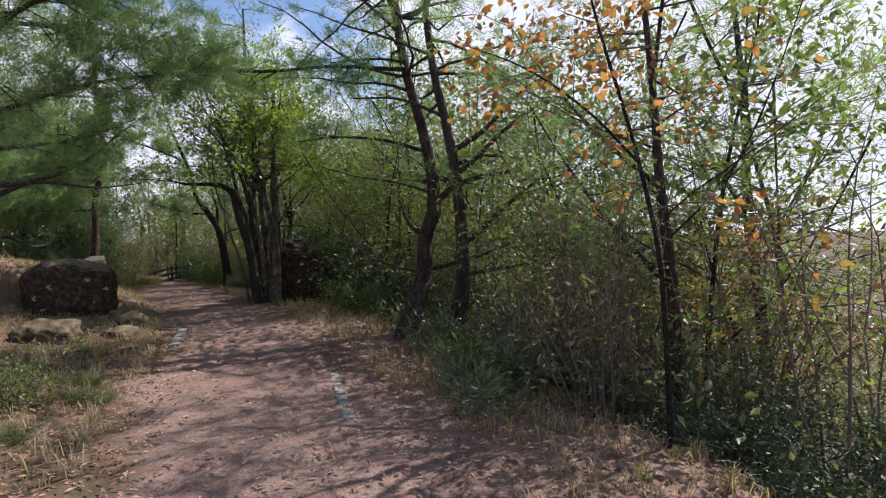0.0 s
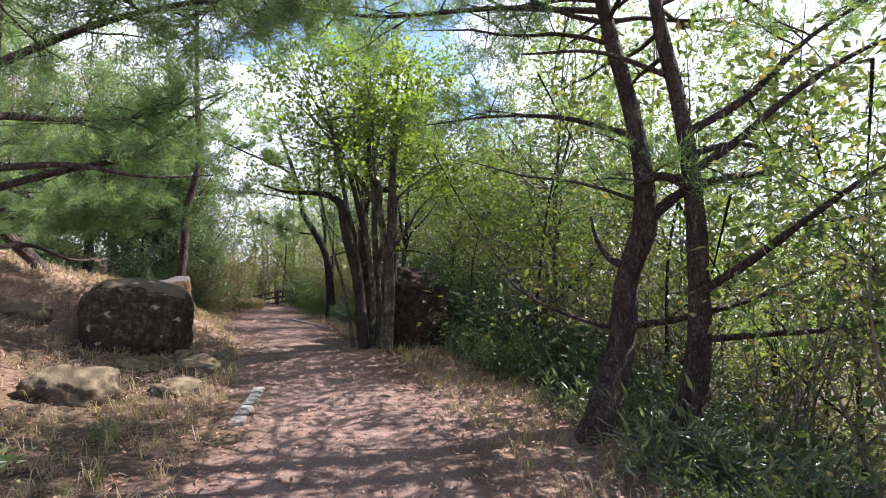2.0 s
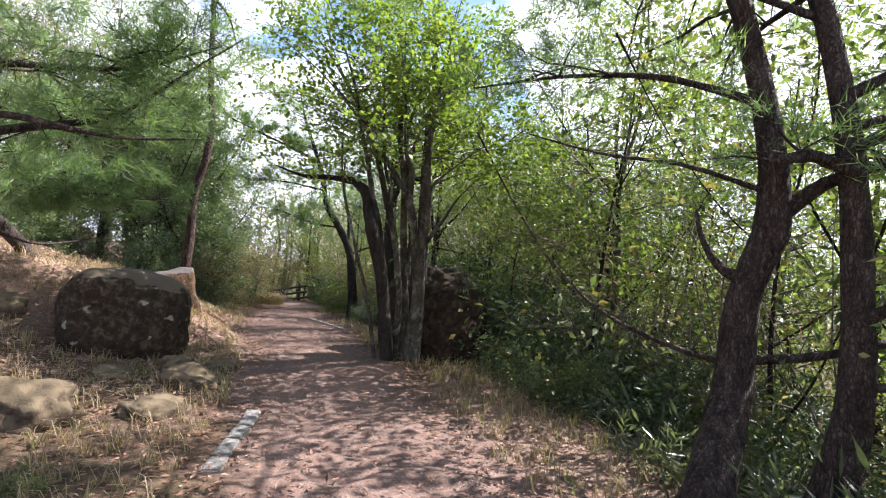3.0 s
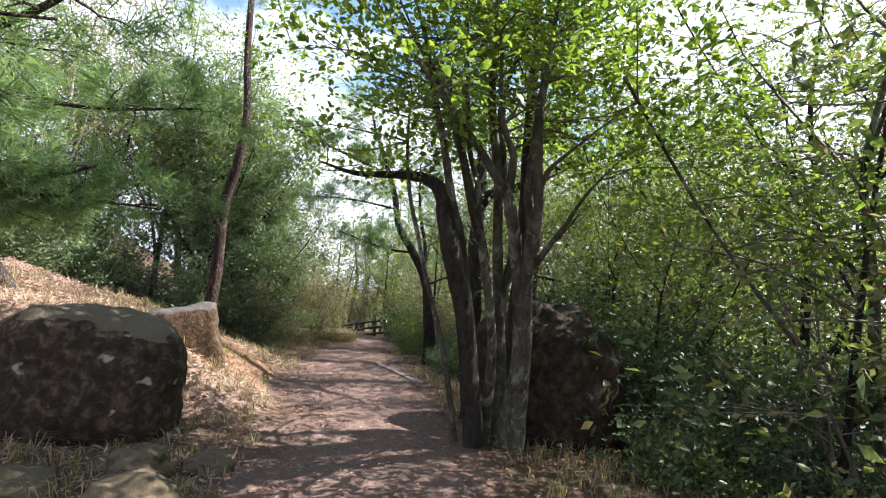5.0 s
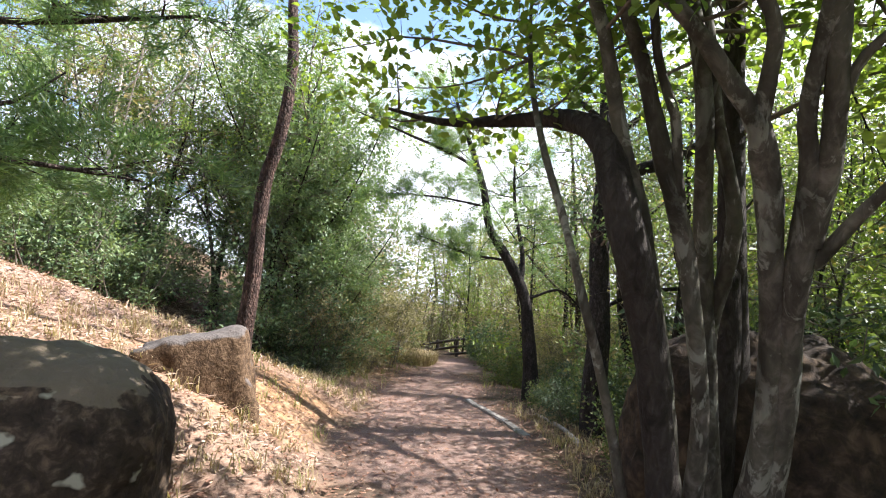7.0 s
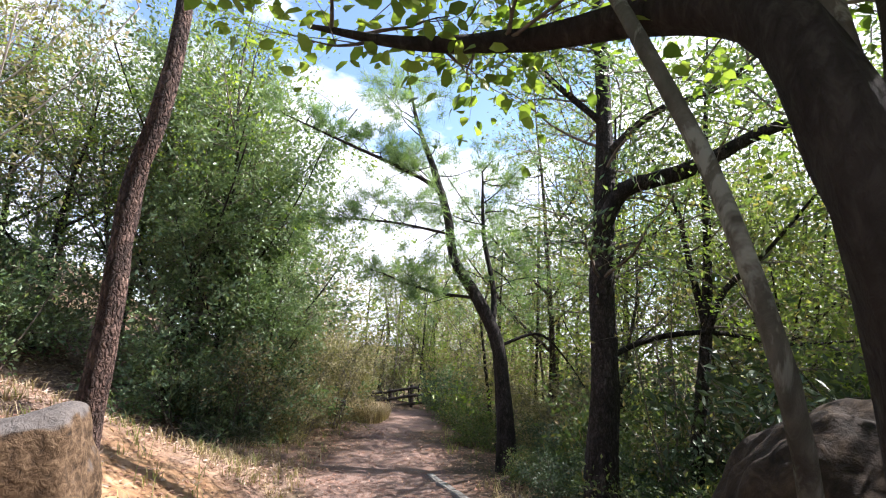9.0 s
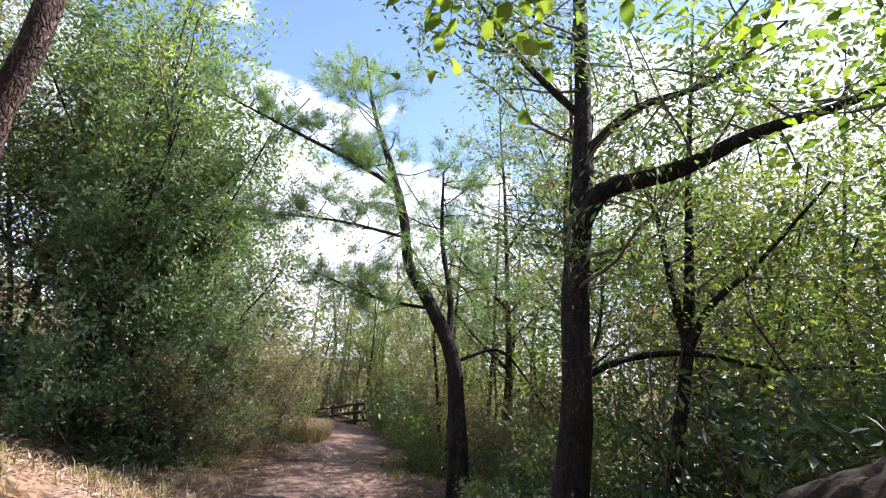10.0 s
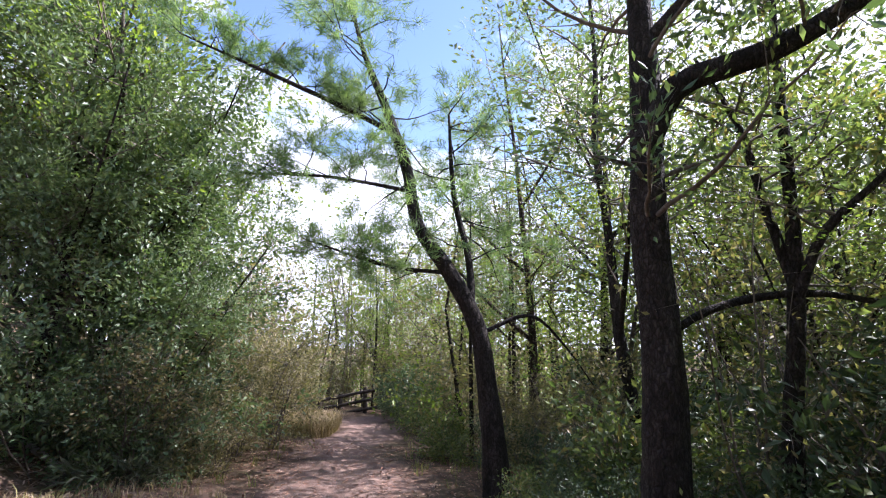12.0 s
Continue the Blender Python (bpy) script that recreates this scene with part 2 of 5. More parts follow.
M_FENCE = bark("weathered_fence_wood", (0.02, 0.016, 0.014), (0.05, 0.04, 0.034), (0.11, 0.092, 0.08), 18.0, (1, 1, 0.3), 0.006)

# ---- mesh helpers ----


def smooth(x, a, b):
    u = np.clip((x - a) / (b - a), 0, 1)
    return u * u * (3 - 2 * u)


def mesh_from(name, verts, faces, mat, shade=True):
    """A mesh from an array of vertices and an array of triangles or quads."""
    verts = np.asarray(verts, dtype=np.float32).reshape(-1, 3)
    faces = np.asarray(faces, dtype=np.int32)
    n, k = faces.shape
    me = bpy.data.meshes.new(name)
    me.vertices.add(len(verts))
    me.vertices.foreach_set("co", verts.ravel())
    me.loops.add(n * k)
    me.loops.foreach_set("vertex_index", faces.ravel())
    me.polygons.add(n)
    me.polygons.foreach_set("loop_start", np.arange(0, n * k, k, dtype=np.int32))
    me.polygons.foreach_set("use_smooth", np.full(n, shade))
    me.update(calc_edges=True)
    me.materials.append(mat)
    return me


def part(name, me, parent, label=""):
    ob = new(name, me)
    ob.parent = parent
    return tagged(ob, label) if label else ob


def thing(name, label, category, at=(0, 0, 0), group="", kind=""):
    ob = new(name)
    ob.empty_display_size = 0.1
    ob.location = at
    return tagged(ob, label, category, group, kind)


def bend(pts, steps):
    """A smooth line through the points, with a radius as the fourth number of each."""
    p = np.asarray(pts, dtype=float)
    d = np.r_[0, np.cumsum(np.linalg.norm(np.diff(p[:, :3], axis=0), axis=1))]
    m = np.gradient(p, d, axis=0)
    s = np.linspace(0, d[-1], steps)
    i = np.clip(np.searchsorted(d, s, "right") - 1, 0, len(d) - 2)
    h = (d[i + 1] - d[i])[:, None]
    u = ((s - d[i])[:, None]) / h
    return (2 * u**3 - 3 * u**2 + 1) * p[i] + (u**3 - 2 * u**2 + u) * h * m[i] + (-2 * u**3 + 3 * u**2) * p[i + 1] + (u**3 - u**2) * h * m[i + 1]


class Wood:
    """Tubes joined into one mesh."""

    def __init__(self, rng):
        self.v, self.f, self.n, self.rng = [], [], 0, rng

    def tube(self, line, sides=8, rough=0.06):
        line = np.asarray(line, dtype=float)
        c, r = line[:, :3], line[:, 3]
        tang = np.gradient(c, axis=0)
        tang /= np.linalg.norm(tang, axis=1)[:, None] + 1e-9
        ref = np.array([0.31, 0.95, 0.07]) if abs(tang[0, 2]) > 0.5 else np.array([0.05, 0.1, 1.0])
        a = np.cross(tang, ref)
        a /= np.linalg.norm(a, axis=1)[:, None] + 1e-9
        b = np.cross(tang, a)
        k = len(c)
        ang = np.linspace(0, 2 * np.pi, sides, endpoint=False)
        wob = 1 + rough * self.rng.standard_normal((k, sides))
        ring = c[:, None, :] + (r[:, None] * wob)[:, :, None] * (np.cos(ang)[None, :, None] * a[:, None, :] + np.sin(ang)[None, :, None] * b[:, None, :])
        v = np.concatenate([ring.reshape(-1, 3), c[-1:] + tang[-1:] * r[-1]])
        i = np.arange(k - 1)[:, None] * sides
        j = np.arange(sides)[None, :]
        j2 = (j + 1) % sides
        q = np.stack([i + j, i + j2, i + sides + j2, i + sides + j], axis=-1).reshape(-1, 4)
        base = (k - 1) * sides
        cap = np.stack([base + j[0], base + j2[0], np.full(sides, k * sides), np.full(sides, k * sides)], axis=-1)
        tri = np.concatenate([q[:, [0, 1, 2]], q[:, [0, 2, 3]]] + ([cap[:, :3]] if sides > 3 else []))
        self.f.append(tri + self.n)
        self.v.append(v)
        self.n += len(v)

    def mesh(self, name, mat):
        return mesh_from(name, np.concatenate(self.v), np.concatenate(self.f), mat)


def unit(v):
    return v / (np.linalg.norm(v, axis=-1, keepdims=True) + 1e-9)


def twig_line(rng, start, way, length, r0, steps=5, droop=0.0, wander=0.25):
    p, d, out = np.array(start, dtype=float), unit(np.array(way, dtype=float)), []
    for i in range(steps + 1):
        out.append([*p, r0 * (1 - 0.8 * i / steps)])
        d = unit(d + wander * rng.standard_normal(3) * 0.5 + np.array([0, 0, -droop]))
        p = p + d * length / steps
    return np.array(out)


def leaf_mesh(name, rng, centres, size, mat, ratio=0.5, flat=0.5, aims=None, wander=0.5, oval=False):
    """Pointed leaves, folded a little along the middle; one island a leaf."""
    c = np.asarray(centres, dtype=float)
    n = len(c)
    aim = rng.standard_normal((n, 3)) * np.array([1, 1, 0.6]) if aims is None else aims + wander * rng.standard_normal((n, 3))
    aim = unit(aim)
    up = unit(rng.standard_normal((n, 3)) * (1 - flat) + np.array([0, 0, 1.0]) * flat)
    side = unit(np.cross(aim, up))
    nor = np.cross(side, aim)
    s = size * (0.65 + 0.7 * rng.random((n, 1)))
    w = s * ratio * 0.5
    base, tip = c, c + aim * s
    m1 = c + aim * s * 0.45
    if oval:
        a, b = c + aim * s * 0.28, c + aim * s * 0.68
        lift = nor * w * 0.35
        v = np.stack([base, a + side * w + lift, b + side * w * 0.85 + lift, tip, b - side * w * 0.85 + lift, a - side * w + lift], axis=1).reshape(-1, 3)
        i = np.arange(n)[:, None] * 6
        f = np.concatenate([i + np.array([k]) for k in ((0, 1, 5), (1, 2, 4), (1, 4, 5), (2, 3, 4))])
        return mesh_from(name, v, f, mat, False)
    left, right = m1 + side * w + nor * w * 0.35, m1 - side * w + nor * w * 0.35
    v = np.stack([base, left, tip, right], axis=1).reshape(-1, 3)
    i = np.arange(n)[:, None] * 4
    f = np.concatenate([i + np.array([[0, 1, 2]]), i + np.array([[0, 2, 3]])])
    return mesh_from(name, v, f, mat, False)


def needle_mesh(name, rng, tips, ways, mat, per=26, length=0.11, width=0.009):
    """Brushes of needles at twig tips."""
    n = len(tips)
    c = np.repeat(np.asarray(tips), per, axis=0) + 0.035 * rng.standard_normal((n * per, 3))
    d = unit(np.repeat(np.asarray(ways), per, axis=0) * 0.75 + rng.standard_normal((n * per, 3)) * 0.62 + np.array([0, 0, 0.22]))
    s = length * (0.7 + 0.6 * rng.random((n * per, 1)))
    side = unit(np.cross(d, rng.standard_normal((n * per, 3)))) * width * 0.5
    v = np.stack([c + side, c - side, c + d * s], axis=1).reshape(-1, 3)
    f = np.arange(n * per * 3).reshape(-1, 3)
    return mesh_from(name, v, f, mat, False)


def blade_mesh(name, rng, roots, mat, per=9, height=0.25, width=0.008, lean=0.5):
    """Tufts of bent grass blades."""
    n = len(roots)
    c = np.repeat(np.asarray(roots), per, axis=0) + rng.standard_normal((n * per, 3)) * np.array([0.035, 0.035, 0.0])
    a = rng.random((n * per, 1)) * 2 * np.pi
    out = np.concatenate([np.cos(a), np.sin(a), np.zeros_like(a)], axis=1)
    s = height * (0.5 + rng.random((n * per, 1)))
    side = np.concatenate([-np.sin(a), np.cos(a), np.zeros_like(a)], axis=1) * width * 0.5
    ln = lean * (0.4 + rng.random((n * per, 1)))
    z = np.array([0, 0, 1.0])
    mid = c + z * s * 0.6 + out * s * ln * 0.35
    tip = c + z * s * (1 - 0.45 * ln) + out * s * ln
    v = np.stack([c + side, c - side, mid - side * 0.8, mid + side * 0.8, tip], axis=1).reshape(-1, 3)
    i = np.arange(n * per)[:, None] * 5
    f = np.concatenate([i + np.array([[0, 1, 2]]), i + np.array([[0, 2, 3]]), i + np.array([[3, 2, 4]])])
    return mesh_from(name, v, f, mat, False)


# ---- the lie of the land ----
LINE = np.array([(0.6, -30), (0.3, -8), (-0.2, -3), (-0.95, 1.8), (-2.7, 6.35), (-4.4, 9.6), (-5.8, 11.5), (-6.95, 13.5), (-8.6, 16.3), (-9.55, 17.8), (-11.45, 22.3), (-12.6, 24.6), (-12.4, 26.8), (-10.5, 29.5), (-5.0, 33.0), (6.0, 38.0)])
HALF_Y, HALF_W = [-8, 1.8, 6.3, 9.6, 11.5, 13.4, 16.4, 18, 22.4, 40], [1.5, 1.4, 1.15, 1.1, 1.0, 1.25, 1.0, 0.8, 0.7, 0.8]
RISE_Y, RISE_Z = [-10, 0, 5, 8, 10, 12, 14.5, 17, 23, 28, 36, 60], [0.05, 0.07, 0.06, 0.1, 0.14, 0.1, 0.0, -0.06, -0.35, -0.72, -1.2, -1.6]


def trail(x, y):
    """Signed distance from the middle of the trail (left is positive), and the nearest y on it."""
    x, y = np.asarray(x, dtype=float), np.asarray(y, dtype=float)
    best = np.full(x.shape, 1e9)
    sd, ny = np.zeros(x.shape), np.zeros(x.shape)
    for (ax, ay), (bx, by) in zip(LINE[:-1], LINE[1:]):
        dx, dy = bx - ax, by - ay
        u = np.clip(((x - ax) * dx + (y - ay) * dy) / (dx * dx + dy * dy), 0, 1)
        px, py = ax + u * dx, ay + u * dy
        d = np.hypot(x - px, y - py)
        left = np.sign(dx * (y - py) - dy * (x - px))
        near = d < best
        best = np.where(near, d, best)
        sd = np.where(near, d * left, sd)
        ny = np.where(near, py, ny)
    return sd, ny


def hills(x, y):
    return (0.5 * np.sin(0.9 * x + 0.4 * y) * np.sin(0.7 * y - 0.3 * x + 1.0) + 0.3 * np.sin(2.3 * x + 1.1) * np.sin(2.1 * y + 0.6 * x) + 0.2 * np.sin(5.1 * x - 2.0 * y) * np.sin(4.7 * y + 1.3 * x))


def land(x, y):
    x, y = np.asarray(x, dtype=float), np.asarray(y, dtype=float)
    s, ny = trail(x, y)
    half = np.interp(ny, HALF_Y, HALF_W)
    z = np.interp(ny, RISE_Y, RISE_Z)
    left = np.maximum(s - half, 0)
    cut = smooth(ny, 10.5, 11.4) * (1 - smooth(ny, 13.5, 16.5))
    soft = 0.07 * np.minimum(left, 2) + 0.4 * np.clip(left - 2, 0, 12) + 0.12 * np.clip(left - 14, 0, 40)
    steep = 0.58 * np.minimum(left, 1.5) + 0.28 * np.clip(left - 1.5, 0, 13) + 0.12 * np.clip(left - 14, 0, 40)
    z = z + (soft * (1 - cut) + steep * cut) * (1 - 1.15 * smooth(y, 21, 32))
    right = np.maximum(-s - half, 0)
    drop_near = 0.05 * np.minimum(right, 1.4) + 0.5 * np.clip(right - 1.4, 0, 5) + 0.28 * np.clip(right - 6.4, 0, 30)
    drop_far = 0.03 * np.minimum(right, 2) + 0.16 * np.clip(right - 2, 0, 12) + 0.25 * np.clip(right - 14, 0, 25)
    far = smooth(ny, 9.0, 13.0)
    z = z - drop_near * (1 - far) - drop_far * far
    z = z - 0.3 * np.clip(y - 29.5, 0, 25)
    off = np.clip((np.abs(s) - half) / 1.2, 0, 1)
    return z + hills(x, y) * (0.025 + 0.09 * off)


def axis(lo, hi, step, reach):
    out = list(np.arange(lo, hi + 1e-6, step))
    a, b, g = lo, hi, step
    while b < reach:
        g *= 1.22
        a, b = a - g, b + g
        out = [a] + out + [b]
    return np.array(out)


def build_ground():
    gx, gy = axis(-15, 5, 0.15, 700), axis(-5, 27, 0.17, 700)
    X, Y = np.meshgrid(gx, gy)
    Z = land(X, Y)
    rng = np.random.default_rng(5)
    Z = Z + 0.012 * rng.standard_normal(Z.shape) * (np.hypot(X + 5, Y - 10) < 25)
    ny, nx = X.shape
    i = np.arange(ny - 1)[:, None] * nx + np.arange(nx - 1)[None, :]
    f = np.stack([i, i + 1, i + nx + 1, i + nx], axis=-1).reshape(-1, 4)
    me = mesh_from("ground", np.stack([X, Y, Z], axis=-1), f, M_GROUND)
    s, near_y = trail(X, Y)
    half = np.interp(near_y, HALF_Y, HALF_W)
    edge = np.abs(s) - half + 0.55 * hills(X * 1.7, Y * 1.7)
    path = 1 - smooth(edge, -0.35, 0.25)
    left = s - half
    cut = smooth(near_y + 0.5 * hills(X * 3, Y * 3), 11.6, 12.3) * (1 - smooth(near_y + 0.4 * hills(X * 2.5, Y * 2.5), 14.0, 14.6))
    soil = 0.95 * cut * smooth(left + 0.4 * hills(X * 3, Y * 3), 0.0, 0.4) * (1 - smooth(left + 0.7 * hills(X * 2, Y * 2), 1.3, 2.1))
    straw = smooth(left, -0.2, 0.3) * (1 - smooth(near_y, 15, 19)) * (0.1 + 0.5 * smooth(near_y, 9, 11) + 0.4 * smooth(left, 2, 4)) + 0.75 * smooth(-s - half, -0.3, 0.1) * (1 - smooth(-s - half, 1.0, 1.6)) * (1 - smooth(near_y, 8.5, 10))
    for name, val in (("path", path), ("soil", soil), ("straw", np.clip(straw, 0, 1))):
        at = me.attributes.new(name, "FLOAT", "POINT")
        at.data.foreach_set("value", val.ravel().astype(np.float32))
    ob = new("ground", me)
    tagged(ob, "forest floor with a trodden gritty trail and dry needles", "ground", kind="structure")


build_ground()


def on_land(x, y, lift=0.0):
    return float(land(x, y)) + lift

# ---- growing things ----


def in_corridor(line, head=2.95):
    """Whether a line of points comes into the walking space over the trail."""
    sd, ny = trail(line[:, 0], line[:, 1])
    return bool(np.any((np.abs(sd) < 1.15) & (line[:, 1] < 13) & (line[:, 2] - np.interp(ny, RISE_Y, RISE_Z) < head)))


def branch_out(rng, twigs, line, count, f0, f1, length, radius, rise, subs, sub_len, droop=0.0, per=3, side=None, spread=1.0, fine=True, clear=False, head=2.95):
    """Branches and twigs along a line. Returns the places and directions where leaves sit."""
    spots, aims = [], []
    n = len(line)
    for b in range(count):
        k = f0 + (f1 - f0) * (b + rng.random()) / count
        p = line[min(int(k * n), n - 1)]
        a = rng.random() * 2 * np.pi if side is None else side + spread * rng.standard_normal()
        way = np.array([math.cos(a), math.sin(a), rise + 0.25 * rng.standard_normal()])
        ln = length * (0.55 + 0.75 * rng.random()) * (1.15 - 0.55 * (k - f0) / max(f1 - f0, 0.01))
        br = twig_line(rng, p[:3], way, ln, min(radius, p[3] * 0.8), 7 if fine else 5, droop)
        if clear and in_corridor(br, head):
            continue
        twigs.tube(br, 5 if fine else 3, 0.05)
        for q in range(subs):
            j = int(len(br) * (0.25 + 0.75 * (q + rng.random()) / subs))
            o = br[min(j, len(br) - 1)]
            w = unit(br[-1, :3] - br[0, :3]) * 0.7 + rng.standard_normal(3) * np.array([0.7, 0.7, 0.45])
            tw = twig_line(rng, o[:3], w, sub_len * (0.6 + 0.8 * rng.random()), max(0.003, o[3] * 0.5), 4 if fine else 3, droop * 0.6)
            bare = tw if fine else tw[[0, -1]]
            twigs.tube(bare, 3, 0.02)
            d = unit(tw[-1, :3] - tw[0, :3])
            for m in range(per):
                u = tw[max(1, len(tw) - 1 - m), :3]
                spots.append(u)
                aims.append(d)
    return spots, aims


def scatter_leaves(rng, spots, aims, each, spread):
    s = np.repeat(np.array(spots), each, axis=0)
    d = np.repeat(np.array(aims), each, axis=0)
    return s + rng.standard_normal(s.shape) * spread, d


def shifted(me, base):
    co = np.empty(len(me.vertices) * 3, dtype=np.float32)
    me.vertices.foreach_get("co", co)
    me.vertices.foreach_set("co", (co.reshape(-1, 3) - np.array(base, dtype=np.float32)).ravel())
    me.update()
    return me


def tree(name, label, category, base, stems, limbs, wood_mat, leaf_mat, rng, sides=10, leaf=0.08, each=5, spread=0.09, needles=False, ratio=0.5, flat=0.5,
         boughs=(), group="", per_needle=24, needle_len=0.12, root_flare=1.35, stem_label="", oval=False, template=False):
    """A tree with its stems, limbs and crown, built where it stands. boughs: (line index, branch_out arguments)."""
    root = thing(name, label, category, base, group)
    lines = []
    for pts in stems:
        ln = bend(pts, max(14, 4 * len(pts)))
        ln[:, 3] *= 1 + (root_flare - 1) * np.exp(-np.linspace(0, 9, len(ln)))
        lines.append(ln)
        w = Wood(rng)
        w.tube(ln, sides, 0.045)
        part("trunk" if len(stems) == 1 else "stem", shifted(w.mesh("trunk", wood_mat), base), root, stem_label)
    for pts in limbs:
        ln = bend(pts, max(10, 4 * len(pts)))
        lines.append(ln)
        w = Wood(rng)
        w.tube(ln, 8, 0.06)
        part("limb", shifted(w.mesh("limb", wood_mat), base), root)
    twigs, spots, aims = Wood(rng), [], []
    for idx, args in boughs:
        s, a = branch_out(rng, twigs, lines[idx], clear=not template, **args)
        spots += s
        aims += a
    if spots:
        tagged(part("branching", shifted(twigs.mesh("branching", M_TWIG if not needles else wood_mat), base), root), kind="stuff")
        if needles:
            me = needle_mesh("needles", rng, np.array(spots), np.array(aims), leaf_mat, per_needle, needle_len)
        else:
            c, d = scatter_leaves(rng, spots, aims, each, spread)
            me = leaf_mesh("leaves", rng, c, leaf, leaf_mat, ratio, flat, d, 0.5, oval)
        tagged(part("crown", shifted(me, base), root), kind="stuff")
    return root


R = np.random.default_rng(11)

# two pines on the ravine side of the trail
tree("pine_tree", "dark-barked pine with dead lower limbs beside the trail", "tree", (-0.5, 7.05, on_land(-0.5, 7.05)),
     [[(-0.58, 7.07, -0.31, 0.173), (-0.5, 7.05, 0.05, 0.147), (-0.19, 7.57, 0.89, 0.13), (-0.14, 7.54, 1.64, 0.116), (0.01, 7.51, 2.07, 0.125), (0, 7.51, 2.55, 0.102), (-0.16, 7.56, 3.46, 0.0865), (-0.4, 7.61, 4.35, 0.0773), (-0.65, 7.72, 6.64, 0.058), (-0.6, 7.72, 9.52, 0.0286)]],
     [[(0.01, 7.51, 2.16, 0.069), (0.32, 7.43, 2.44, 0.052), (0.78, 7.49, 2.62, 0.04), (1.36, 7.83, 2.73, 0.023)],
      [(-0.14, 7.54, 1.7, 0.057), (-0.31, 7.49, 1.75, 0.04), (-0.48, 7.49, 1.98, 0.023), (-0.54, 7.49, 2.21, 0.014)],
      [(-0.18, 7.56, 1.01, 0.025), (-0.83, 7.6, 1.18, 0.018), (-1.29, 7.72, 1.41, 0.013), (-1.63, 7.83, 1.75, 0.007)],
      [(-0.08, 7.49, 2.39, 0.023), (-0.63, 7.46, 2.56, 0.018), (-1.26, 7.6, 2.67, 0.013), (-1.92, 7.74, 2.87, 0.006)],
      [(-0.37, 7.6, 4.46, 0.04), (-1.52, 7.49, 4.51, 0.03), (-3.01, 7.14, 4.34, 0.018), (-4.28, 6.8, 4.51, 0.008)],
      [(-0.16, 7.49, 3.08, 0.034), (-0.77, 7.49, 3.26, 0.028), (-1.57, 7.68, 3.36, 0.018), (-2.44, 7.83, 3.31, 0.008)],
      [(-0.21, 7.57, 1.06, 0.04), (0.21, 7.37, 1.15, 0.034), (0.9, 7.43, 1.35, 0.028), (1.93, 7.95, 1.75, 0.016)]],
     M_PINE, M_NEEDLE, R, 12, needles=True, per_needle=20, needle_len=0.14, group="pines beside the trail",
     boughs=[(0, dict(count=38, f0=0.45, f1=0.98, length=2.2, radius=0.03, rise=0.15, subs=10, sub_len=0.4, droop=0.02, per=2)), (5, dict(count=32, f0=0.15, f1=0.99, length=0.95, radius=0.012, rise=0.15, subs=7, sub_len=0.28, droop=0.03, per=2)), (6, dict(count=9, f0=0.4, f1=0.98, length=0.7, radius=0.012, rise=0.2, subs=6, sub_len=0.28, per=2)),
             (1, dict(count=5, f0=0.4, f1=0.98, length=0.6, radius=0.01, rise=0.3, subs=4, sub_len=0.25, per=1)), (3, dict(count=5, f0=0.2, f1=0.95, length=0.4, radius=0.005, rise=0.2, subs=0, sub_len=0.2))])
